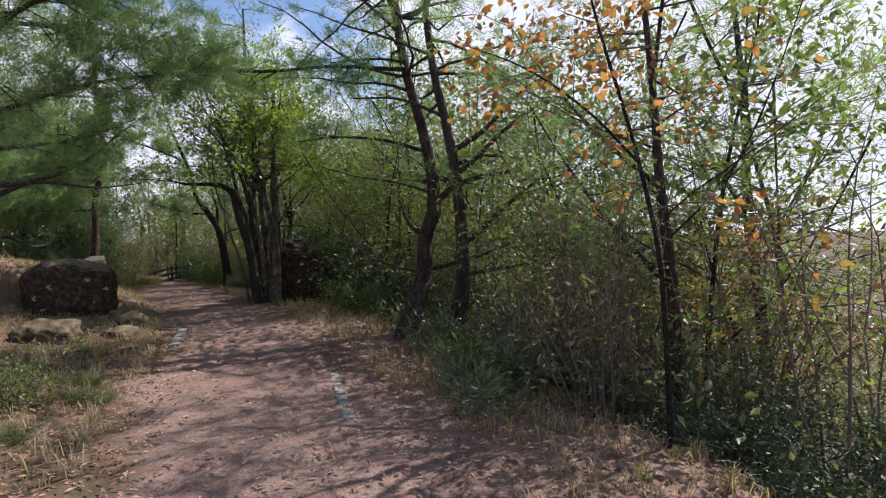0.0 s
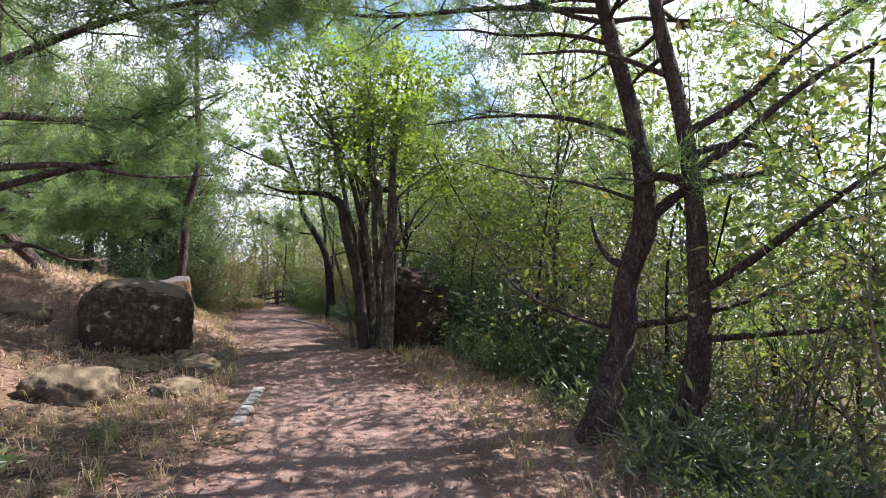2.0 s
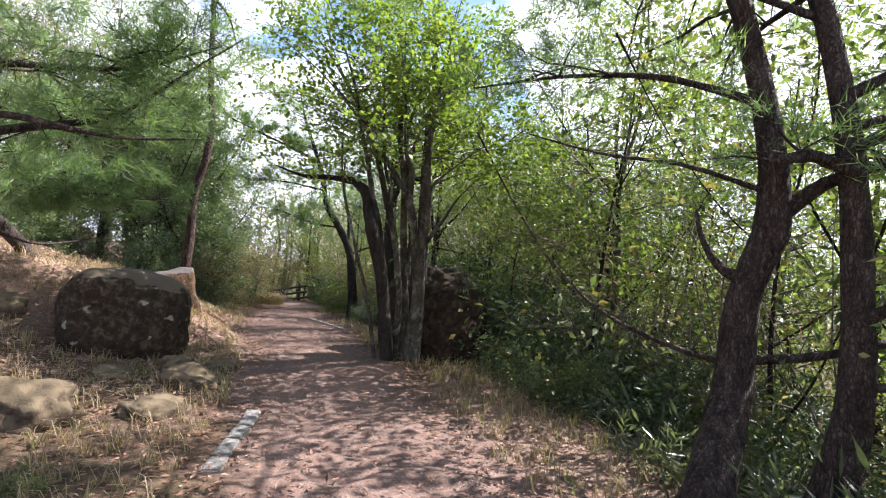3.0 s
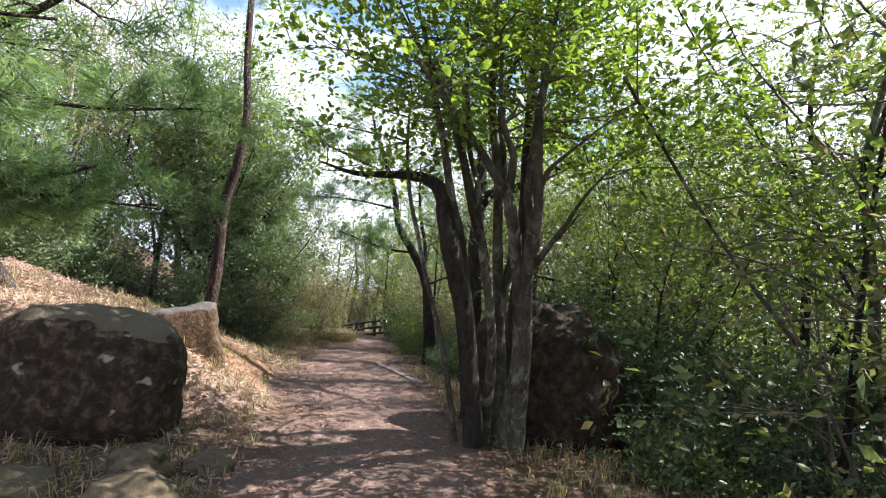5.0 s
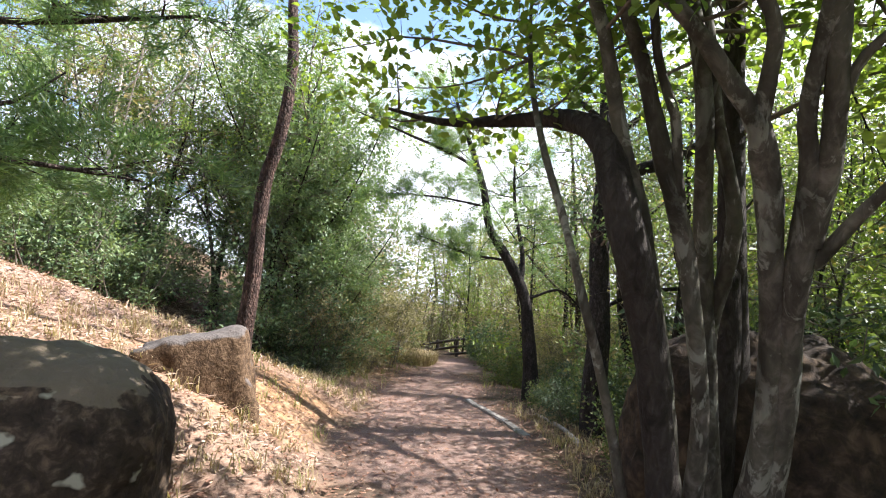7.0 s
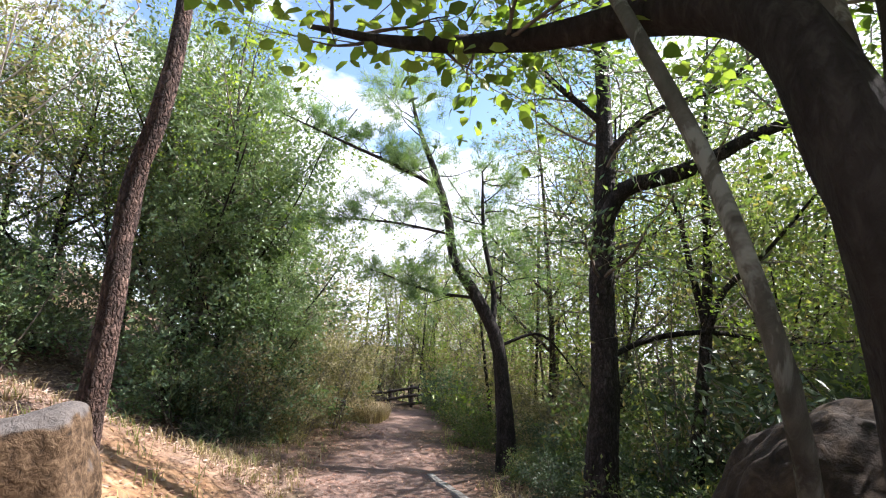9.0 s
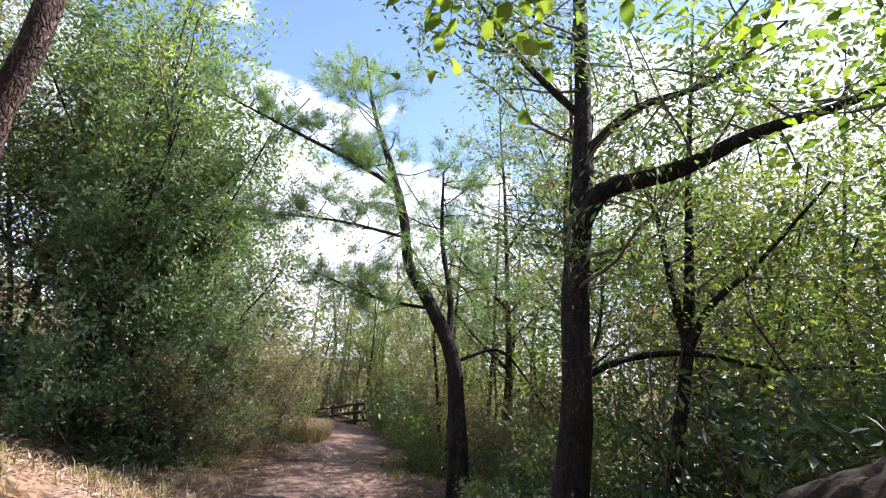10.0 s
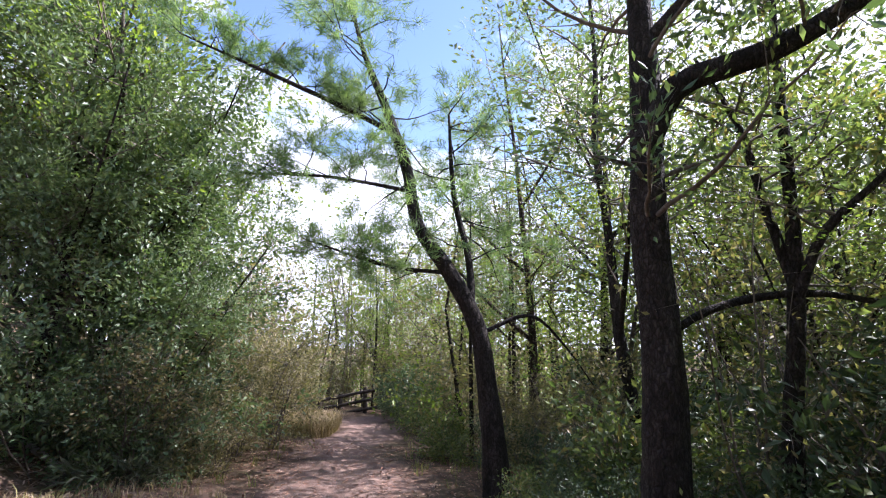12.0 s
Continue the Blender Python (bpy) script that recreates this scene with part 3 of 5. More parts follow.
tree("pine_tree", "straight dark-barked pine with long bare side limbs", "tree", (0.36, 7.2, on_land(0.36, 7.2)),
     [[(0.3, 7.22, -0.3, 0.16), (0.34, 7.21, 0.1, 0.134), (0.45, 7.17, 0.74, 0.105), (0.45, 7.17, 1.69, 0.0924), (0.39, 7.19, 2.51, 0.084), (0.23, 7.25, 3.51, 0.0756), (0.08, 7.31, 4.19, 0.0672), (-0.1, 7.3, 6.2, 0.0462), (0.0, 7.3, 8.8, 0.021)]],
     [[(0.43, 7.1, 1.45, 0.045), (0.74, 6.85, 1.72, 0.04), (1.05, 6.7, 2.02, 0.034), (1.8, 6.7, 2.6, 0.022), (2.6, 6.9, 3.0, 0.01)],
      [(0.4, 7.12, 2.65, 0.045), (0.71, 6.95, 2.88, 0.04), (1.06, 6.81, 3.22, 0.032), (1.8, 6.8, 3.7, 0.02), (2.4, 6.8, 3.9, 0.01)],
      [(0.42, 7.12, 2.45, 0.05), (0.1, 7.1, 2.58, 0.045), (-0.14, 6.95, 2.51, 0.04)],
      [(0.45, 7.17, 1.0, 0.035), (1.0, 7.0, 1.1, 0.028), (1.7, 7.0, 1.2, 0.02), (2.5, 7.2, 1.4, 0.01)],
      [(0.3, 7.2, 3.0, 0.05), (0.8, 7.1, 3.3, 0.04), (1.4, 7.1, 3.9, 0.025), (2.0, 7.1, 4.3, 0.012)],
      [(0.35, 7.2, 2.8, 0.035), (0.9, 7.6, 3.0, 0.028), (1.6, 8.0, 3.0, 0.018), (2.3, 8.2, 3.2, 0.01)],
      [(0.2, 7.25, 3.6, 0.03), (-0.5, 7.3, 3.9, 0.022), (-1.3, 7.4, 3.95, 0.012)]],
     M_PINE, M_NEEDLE, R, 12, needles=True, per_needle=20, needle_len=0.14, group="pines beside the trail",
     boughs=[(0, dict(count=34, f0=0.46, f1=0.98, length=2.2, radius=0.03, rise=0.12, subs=10, sub_len=0.4, droop=0.02, per=2)), (1, dict(count=8, f0=0.35, f1=0.98, length=0.9, radius=0.012, rise=0.2, subs=4, sub_len=0.3, per=1)), (5, dict(count=7, f0=0.3, f1=0.98, length=0.8, radius=0.012, rise=0.3, subs=5, sub_len=0.3, per=2)), (6, dict(count=7, f0=0.3, f1=0.98, length=0.8, radius=0.012, rise=0.3, subs=5, sub_len=0.3, per=2)),
             (3, dict(count=7, f0=0.3, f1=0.98, length=0.8, radius=0.012, rise=0.3, subs=5, sub_len=0.3, per=2)), (4, dict(count=7, f0=0.3, f1=0.98, length=0.8, radius=0.012, rise=0.3, subs=4, sub_len=0.3, per=1))])

# many-stemmed broadleaf tree at the trail's edge
CL = [
    [(-4.09, 10.92, -0.2, 0.1), (-4.09, 10.89, 0.34, 0.088), (-4.12, 10.81, 0.84, 0.07), (-4.13, 10.72, 1.33, 0.045), (-4.18, 10.65, 1.74, 0.039), (-4.26, 10.57, 2.25, 0.043), (-4.34, 10.52, 2.55, 0.042), (-4.39, 10.46, 2.86, 0.04), (-4.45, 10.41, 3.2, 0.037), (-4.51, 10.41, 3.39, 0.034), (-4.62, 10.25, 4.1, 0.022), (-4.9, 10.2, 4.9, 0.012), (-5.2, 10.2, 5.6, 0.006)],
    [(-4.08, 11.24, -0.2, 0.072), (-4.06, 11.19, 0.26, 0.065), (-4.01, 11.08, 0.66, 0.054), (-3.97, 10.95, 1.19, 0.046), (-4, 10.85, 1.61, 0.046), (-4.06, 10.73, 2.09, 0.05), (-4.15, 10.63, 2.49, 0.054), (-4.21, 10.55, 2.79, 0.045), (-4.28, 10.48, 3.09, 0.04), (-4.38, 10.45, 3.38, 0.037), (-4.716, 10.37, 4.06, 0.021), (-5.136, 10.27, 4.7, 0.011), (-5.661, 10.145, 5.3, 0.006)],
    [(-3.93, 11.31, -0.2, 0.075), (-3.94, 11.26, 0.71, 0.067), (-3.96, 11.14, 1.32, 0.06), (-3.98, 10.96, 2.23, 0.051), (-3.97, 10.85, 2.74, 0.048), (-4, 10.77, 3.15, 0.046), (-4.05, 10.76, 3.44, 0.046), (-4.095, 10.85, 4.34, 0.026), (-4.151, 10.962, 5.195, 0.014), (-4.222, 11.103, 6.005, 0.008)],
    [(-3.96, 11.31, -0.2, 0.062), (-3.95, 11.26, 0.93, 0.055), (-3.94, 11.13, 1.62, 0.046), (-3.85, 11.05, 1.98, 0.045), (-3.82, 11.01, 2.23, 0.043), (-3.86, 10.95, 2.5, 0.041), (-3.91, 10.9, 2.75, 0.038), (-3.94, 10.83, 3.09, 0.035), (-3.98, 10.81, 3.45, 0.033), (-3.86, 10.97, 4.25, 0.018), (-3.71, 11.17, 5.01, 0.009), (-3.522, 11.42, 5.73, 0.005)],
    [(-3.83, 11.17, -0.2, 0.115), (-3.79, 11.12, 0.35, 0.103), (-3.7, 10.93, 0.86, 0.071), (-3.65, 10.74, 1.38, 0.057), (-3.66, 10.53, 1.94, 0.055), (-3.69, 10.37, 2.37, 0.06), (-3.73, 10.3, 2.56, 0.052), (-3.81, 10.26, 2.69, 0.043), (-3.92, 10.19, 2.88, 0.039), (-4.04, 10.12, 3.05, 0.035), (-4.12, 10.09, 3.15, 0.033), (-4.56, 10.01, 3.75, 0.018), (-5.11, 9.91, 4.31, 0.009), (-5.798, 9.785, 4.83, 0.005)],
    [(-3.71, 11.13, -0.2, 0.073), (-3.67, 11.08, 0.46, 0.065), (-3.59, 10.79, 1.26, 0.058), (-3.57, 10.6, 1.76, 0.06), (-3.54, 10.5, 2.02, 0.062), (-3.52, 10.39, 2.33, 0.043), (-3.54, 10.31, 2.54, 0.037), (-3.5, 10.22, 2.79, 0.037), (-3.46, 10.13, 3.01, 0.037), (-3.375, 10.173, 3.86, 0.021), (-3.269, 10.226, 4.667, 0.011), (-3.136, 10.292, 5.432, 0.006)],
    [(-4.25, 10.95, -0.15, 0.034), (-4.4, 10.6, 1.2, 0.026), (-4.49, 10.37, 1.75, 0.023), (-4.6, 10.36, 2.14, 0.021), (-4.76, 10.45, 2.56, 0.02), (-4.92, 10.65, 3, 0.017), (-5.1, 11, 4, 0.008)],
]
CL_DARK = [
    [(-4.05, 10.9, -0.15, 0.095), (-4.14, 10.74, 0.9, 0.08), (-4.2, 10.58, 1.57, 0.084), (-4.27, 10.44, 1.98, 0.092), (-4.35, 10.44, 2.3, 0.09), (-4.46, 10.56, 2.62, 0.08), (-4.74, 10.78, 2.82, 0.064), (-5.19, 10.93, 2.91, 0.044), (-5.6, 10.8, 2.9, 0.028), (-6.1, 10.75, 3.05, 0.01)],
    [(-3.8, 11.75, -0.15, 0.11), (-3.82, 11.7, 1.2, 0.095), (-3.85, 11.65, 2.3, 0.085), (-3.85, 11.6, 3.6, 0.065), (-3.8, 11.6, 5.6, 0.03)],
    [(-3.96, 11.5, -0.2, 0.12), (-3.92, 11.53, 0.4, 0.1), (-3.88, 11.52, 1.2, 0.085), (-3.86, 11.5, 1.75, 0.075), (-3.84, 11.5, 1.95, 0.05)],
]
CL_LIMBS = [
    [(-4.05, 10.73, 2.09, 0.033), (-4.08, 10.66, 2.36, 0.031), (-4.09, 10.58, 2.68, 0.028), (-4.17, 10.51, 2.98, 0.026), (-4.2, 10.45, 3.33, 0.025), (-4.28, 10.53, 4.13, 0.014), (-4.38, 10.63, 4.89, 0.008)],
    [(-3.72, 10.31, 2.53, 0.043), (-3.68, 10.24, 2.74, 0.037), (-3.66, 10.17, 2.91, 0.033), (-3.72, 10.12, 3.07, 0.03), (-3.8, 10.08, 3.87, 0.016), (-3.9, 10.03, 4.63, 0.009)],
    [(-3.52, 10.5, 2.02, 0.055), (-3.46, 10.4, 2.3, 0.05), (-3.44, 10.31, 2.53, 0.047), (-3.44, 10.22, 2.77, 0.046), (-3.44, 10.14, 3.01, 0.045), (-3.398, 10.268, 3.86, 0.025), (-3.344, 10.427, 4.667, 0.014), (-3.278, 10.626, 5.432, 0.007)],
    [(-3.5, 10.54, 1.93, 0.038), (-3.34, 10.46, 2.14, 0.029), (-3.19, 10.39, 2.33, 0.022), (-3.06, 10.32, 2.52, 0.015), (-2.76, 10.38, 2.88, 0.008), (-2.385, 10.455, 3.21, 0.005)],
    [(-3.43, 10.29, 2.6, 0.03), (-3.35, 10.23, 2.76, 0.023), (-3.25, 10.2, 2.85, 0.018), (-3.12, 10.16, 2.94, 0.013), (-2.76, 10.22, 3.24, 0.007), (-2.31, 10.295, 3.51, 0.004)],
]
tree("multi_stem_tree", "many-stemmed grey-barked broadleaf tree growing against a boulder", "tree", (-4.0, 11.3, on_land(-4.0, 11.3)), CL, CL_LIMBS, M_GREY, M_BRIGHT, R, 12, root_flare=1.15,
     leaf=0.07, each=6, spread=0.075, oval=True, ratio=0.58, flat=0.78,
     boughs=[(i, dict(count=12, f0=0.52, f1=0.98, length=1.5, radius=0.014, rise=0.18, subs=8, sub_len=0.45, per=3)) for i in (0, 1, 2, 3, 4, 5, 6)]
     + [(i, dict(count=9, f0=0.3, f1=0.99, length=1.1, radius=0.012, rise=0.2, subs=8, sub_len=0.4, per=3)) for i in (7, 8, 9, 10, 11)])
tree("arching_tree", "dark old trunk with a limb arching over the trail", "tree", (-4.25, 11.6, on_land(-4.25, 11.6)), CL_DARK, [], M_OLD, M_BRIGHT, R, 14,
     leaf=0.075, each=6, spread=0.09, oval=True, ratio=0.6, flat=0.55,
     boughs=[(0, dict(count=17, f0=0.62, f1=0.97, length=0.6, radius=0.01, rise=0.15, subs=4, sub_len=0.32, per=2, head=2.72)), (1, dict(count=16, f0=0.5, f1=0.99, length=1.3, radius=0.018, rise=0.3, subs=8, sub_len=0.45, per=3))])

# red-barked pine on the bank
tree("red_pine_tree", "tall pine with flaking red bark leaning over the cut bank", "tree", (-8.16, 11.42, on_land(-8.16, 11.42)),
     [[(-8.24, 11.45, 0.5, 0.105), (-8.19, 11.45, 1.03, 0.0856), (-8.13, 11.45, 1.5, 0.0743), (-8.1, 11.45, 2.0, 0.0717), (-8.09, 11.45, 2.5, 0.0699), (-8.05, 11.45, 2.8, 0.0681), (-7.94, 11.46, 3.15, 0.0646), (-7.88, 11.47, 3.5, 0.0612), (-7.86, 11.48, 4.0, 0.0559), (-7.95, 11.5, 4.6, 0.0506), (-8.1, 11.6, 6.2, 0.0437), (-8.2, 11.6, 9.0, 0.0218)]],
     [], M_RED, M_NEEDLE, R, 14, needles=True,
     boughs=[(0, dict(count=26, f0=0.66, f1=0.99, length=1.6, radius=0.025, rise=0.2, subs=9, sub_len=0.4, droop=0.02, per=2))])

# leaning pine behind the boulder, its boughs over the slope
tree("leaning_pine", "crooked pine leaning over the slope with long needled boughs", "tree", (-9.45, 9.8, on_land(-9.45, 9.8)),
     [[(-9.3, 9.9, 0.7, 0.13), (-9.42, 9.75, 1.1, 0.11), (-9.58, 9.6, 1.5, 0.1), (-9.85, 9.4, 1.85, 0.095), (-10.1, 9.0, 2.6, 0.085), (-9.9, 8.6, 3.6, 0.07), (-9.4, 8.2, 4.8, 0.05), (-9.0, 7.9, 6.2, 0.025)]],
     [[(-10.05, 9.0, 2.4, 0.045), (-9.0, 8.4, 2.3, 0.034), (-7.9, 8.3, 2.2, 0.024), (-7.23, 8.72, 2.25, 0.018), (-7.08, 9.08, 2.26, 0.013), (-6.92, 9.5, 2.26, 0.006)],
      [(-9.9, 8.6, 3.2, 0.04), (-8.9, 8.2, 2.7, 0.03), (-7.9, 8.2, 2.4, 0.02), (-7.3, 8.55, 2.4, 0.015), (-7.15, 8.91, 2.58, 0.01), (-7.1, 9.1, 2.8, 0.005)],
      [(-9.9, 8.6, 3.4, 0.04), (-8.8, 8.7, 3.35, 0.03), (-7.6, 9.1, 3.2, 0.02), (-6.7, 9.6, 3.3, 0.008)],
      [(-9.6, 8.4, 4.2, 0.04), (-8.6, 7.4, 4.5, 0.03), (-7.4, 6.4, 4.6, 0.02), (-6.2, 5.6, 4.9, 0.01)],
      [(-10.05, 9.1, 2.3, 0.035), (-9.5, 8.9, 2.2, 0.028), (-8.7, 8.9, 2.35, 0.018), (-8.0, 9.1, 2.3, 0.008)],
      [(-9.3, 8.1, 5.0, 0.035), (-8.4, 7.0, 5.3, 0.025), (-7.0, 5.4, 5.4, 0.012)]],
     M_PINE, M_NEEDLE, R, 12, needles=True, per_needle=30, needle_len=0.16,
     boughs=[(i, dict(count=18, f0=0.2, f1=0.99, length=0.85, radius=0.012, rise=0.15, subs=7, sub_len=0.26, droop=0.03, per=2)) for i in (1, 2, 3, 4, 5, 6)]
     + [(0, dict(count=12, f0=0.5, f1=0.99, length=1.4, radius=0.02, rise=0.2, subs=8, sub_len=0.35, droop=0.02, per=2))])

# slim tree at the ravine edge near the start, its turning leaves over the trail
tree("autumn_tree", "slim leaning tree with sparse orange and yellow leaves", "tree", (1.75, 2.3, on_land(1.75, 2.3)),
     [[(1.78, 2.32, -0.4, 0.0248), (1.72, 2.26, 0.6, 0.0211), (1.6, 2.15, 1.6, 0.0174), (1.35, 2.0, 2.4, 0.0136), (1.1, 1.9, 3.1, 0.0093), (0.95, 1.9, 3.8, 0.00372)]],
     [[(1.45, 2.06, 2.15, 0.0112), (1.0, 1.85, 2.5, 0.00868), (0.55, 1.65, 2.72, 0.00558), (0.2, 1.5, 2.8, 0.00248)],
      [(1.2, 1.95, 2.8, 0.00868), (1.5, 2.4, 3.15, 0.0062), (1.8, 2.9, 3.35, 0.00248)]],
     M_DARK, M_AUTUMN, R, 8, leaf=0.062, each=4, spread=0.08, oval=True, ratio=0.62, flat=0.6,
     boughs=[(0, dict(count=12, f0=0.45, f1=0.99, length=0.8, radius=0.008, rise=0.25, subs=5, sub_len=0.3, per=2)), (1, dict(count=9, f0=0.25, f1=0.99, length=0.5, radius=0.006, rise=0.2, subs=4, sub_len=0.25, per=2, head=2.3)),
             (2, dict(count=6, f0=0.3, f1=0.99, length=0.5, radius=0.006, rise=0.2, subs=4, sub_len=0.25, per=2))])

# pine on the uphill side near the start, its boughs over the trail
tree("pine_tree", "rough-barked pine with low spreading boughs over the trail", "tree", (-6.05, 5.55, on_land(-6.05, 5.55)),
     [[(-6.1, 5.5, 0.0, 0.16), (-6.05, 5.55, 0.6, 0.135), (-6, 5.6, 2.0, 0.115), (-6, 5.6, 3.5, 0.1), (-5.95, 5.65, 5.2, 0.075), (-6, 5.7, 7.5, 0.03)]],
     [[(-6, 5.6, 2.2, 0.045), (-6.05, 6.5, 2.55, 0.036), (-5.8, 7.2, 2.85, 0.026), (-5.3, 7.7, 3.5, 0.014), (-5, 8.0, 3.9, 0.006)],
      [(-6, 5.6, 2.9, 0.04), (-6.1, 6.5, 3.1, 0.03), (-5.7, 7.3, 3.35, 0.02), (-5.1, 7.8, 3.75, 0.008)],
      [(-6, 5.6, 3.3, 0.04), (-5.1, 5.6, 3.6, 0.03), (-4.1, 5.7, 3.85, 0.02), (-3.1, 5.8, 3.9, 0.008)],
      [(-5.95, 5.6, 4.2, 0.04), (-4.9, 5.0, 4.5, 0.03), (-3.7, 4.6, 4.6, 0.018), (-2.5, 4.4, 4.8, 0.008)],
      [(-5.95, 5.6, 2.4, 0.035), (-5.4, 5.9, 2.5, 0.026), (-4.9, 6.3, 2.45, 0.014), (-4.5, 6.8, 2.55, 0.006)],
      [(-5.95, 5.6, 4.6, 0.035), (-5.1, 6.5, 4.8, 0.026), (-4.1, 7.2, 4.8, 0.014), (-3.3, 7.8, 5.0, 0.006)],
      [(-6, 5.6, 1.7, 0.03), (-6.2, 6.3, 1.75, 0.024), (-6.4, 7.1, 1.6, 0.014), (-6.5, 7.9, 1.7, 0.006)]],
     M_PINE, M_NEEDLE, R, 12, needles=True, per_needle=22, needle_len=0.16,
     boughs=[(i, dict(count=34, f0=0.2, f1=0.99, length=1.0, radius=0.012, rise=0.15, subs=8, sub_len=0.32, droop=0.03, per=2)) for i in (3, 4, 6)]
     + [(i, dict(count=15, f0=0.25, f1=0.99, length=0.75, radius=0.012, rise=0.15, subs=7, sub_len=0.3, droop=0.03, per=2)) for i in (1, 2)]
     + [(0, dict(count=12, f0=0.55, f1=0.99, length=1.4, radius=0.02, rise=0.2, subs=8, sub_len=0.35, droop=0.02, per=2))])

# pine further along, with the long bough against the sky
tree("pine_tree", "forked dark pine with a long bare bough against the sky", "tree", (-7.16, 17.11, on_land(-7.16, 17.11)),
     [[(-7.12, 17.12, -0.3, 0.15), (-7.16, 17.11, 0.43, 0.125), (-7.22, 17.1, 1.05, 0.112), (-7.34, 17.07, 1.81, 0.104), (-7.62, 16.99, 2.41, 0.092), (-8.02, 16.89, 3.03, 0.08), (-8.17, 16.86, 3.75, 0.07), (-8.39, 16.8, 4.43, 0.058), (-8.77, 16.7, 5.45, 0.03), (-8.95, 16.6, 6.3, 0.012)]],
     [[(-8.3, 16.8, 4.2, 0.042), (-8.8, 16.5, 4.47, 0.034), (-9.51, 15.95, 4.77, 0.024), (-10.43, 15.39, 5.18, 0.009)],
      [(-7.4, 17.05, 1.95, 0.055), (-7.48, 17.27, 2.51, 0.044), (-7.7, 17.3, 3.5, 0.034), (-7.77, 17.3, 4.6, 0.015)],
      [(-7.64, 16.99, 2.45, 0.026), (-8.38, 16.72, 2.54, 0.02), (-9.12, 16.4, 2.8, 0.009)],
      [(-8.1, 16.8, 3.45, 0.026), (-8.93, 16.35, 3.58, 0.019), (-9.9, 15.93, 3.6, 0.009)],
      [(-7.3, 17.1, 1.75, 0.026), (-6.75, 17.35, 1.95, 0.021), (-6.4, 17.6, 1.6, 0.014), (-6.1, 17.7, 1.15, 0.007)]],
     M_DARK, M_NEEDLE, R, 12, needles=True, per_needle=26, needle_len=0.15,
     boughs=[(1, dict(count=24, f0=0.1, f1=0.99, length=0.42, radius=0.009, rise=0.6, subs=5, sub_len=0.22, per=2)), (0, dict(count=20, f0=0.55, f1=0.99, length=1.1, radius=0.012, rise=0.1, subs=8, sub_len=0.32, per=2)),
             (2, dict(count=16, f0=0.3, f1=0.99, length=0.95, radius=0.012, rise=0.2, subs=7, sub_len=0.32, per=2)), (3, dict(count=14, f0=0.2, f1=0.99, length=0.55, radius=0.009, rise=0.3, subs=6, sub_len=0.27, per=2)),
             (4, dict(count=14, f0=0.2, f1=0.99, length=0.55, radius=0.009, rise=0.3, subs=6, sub_len=0.27, per=2))])

# stout tree with the heavy side limb
tree("forest_tree", "stout dark-trunked tree with a heavy side limb and creepers", "tree", (-5.48, 14.87, on_land(-5.48, 14.87)),
     [[(-5.44, 14.87, -0.4, 0.174), (-5.47, 14.87, 0.6, 0.144), (-5.45, 14.87, 1.67, 0.131), (-5.48, 14.87, 2.45, 0.124), (-5.46, 14.87, 3.29, 0.11), (-5.46, 14.87, 4.19, 0.087), (-5.55, 14.9, 6.0, 0.0609), (-5.6, 14.9, 8.5, 0.0261)]],
     [[(-5.46, 14.82, 3.05, 0.1), (-5.24, 14.74, 3.4, 0.088), (-4.9, 14.68, 3.47, 0.083), (-4.58, 14.63, 3.55, 0.076), (-4.1, 14.5, 3.75, 0.058), (-3.3, 14.4, 4.0, 0.034), (-2.4, 14.2, 4.6, 0.012)],
      [(-5.46, 14.86, 3.8, 0.05), (-4.95, 14.75, 4.2, 0.038), (-4.4, 14.6, 4.3, 0.026), (-3.8, 14.4, 4.7, 0.01)],
      [(-5.48, 14.86, 4.2, 0.042), (-6.0, 14.5, 4.65, 0.03), (-6.5, 14.2, 5.3, 0.012)],
      [(-5.4, 14.95, 1.7, 0.03), (-5.1, 15.2, 1.88, 0.03), (-4.43, 15.4, 2.0, 0.026), (-3.8, 15.6, 1.92, 0.02), (-3.0, 15.8, 2.0, 0.008)]],
     M_DARK, M_EVER, R, 14, leaf=0.075, each=6, spread=0.09, ratio=0.36, flat=0.4,
     boughs=[(0, dict(count=30, f0=0.3, f1=0.99, length=1.5, radius=0.02, rise=0.25, subs=9, sub_len=0.45, droop=0.02, per=3)), (1, dict(count=12, f0=0.3, f1=0.99, length=1.1, radius=0.014, rise=0.2, subs=8, sub_len=0.4, per=3)),
             (2, dict(count=8, f0=0.3, f1=0.99, length=0.9, radius=0.014, rise=0.2, subs=7, sub_len=0.4, per=3)), (3, dict(count=10, f0=0.2, f1=0.99, length=1.0, radius=0.014, rise=0.1, subs=8, sub_len=0.4, per=3))])
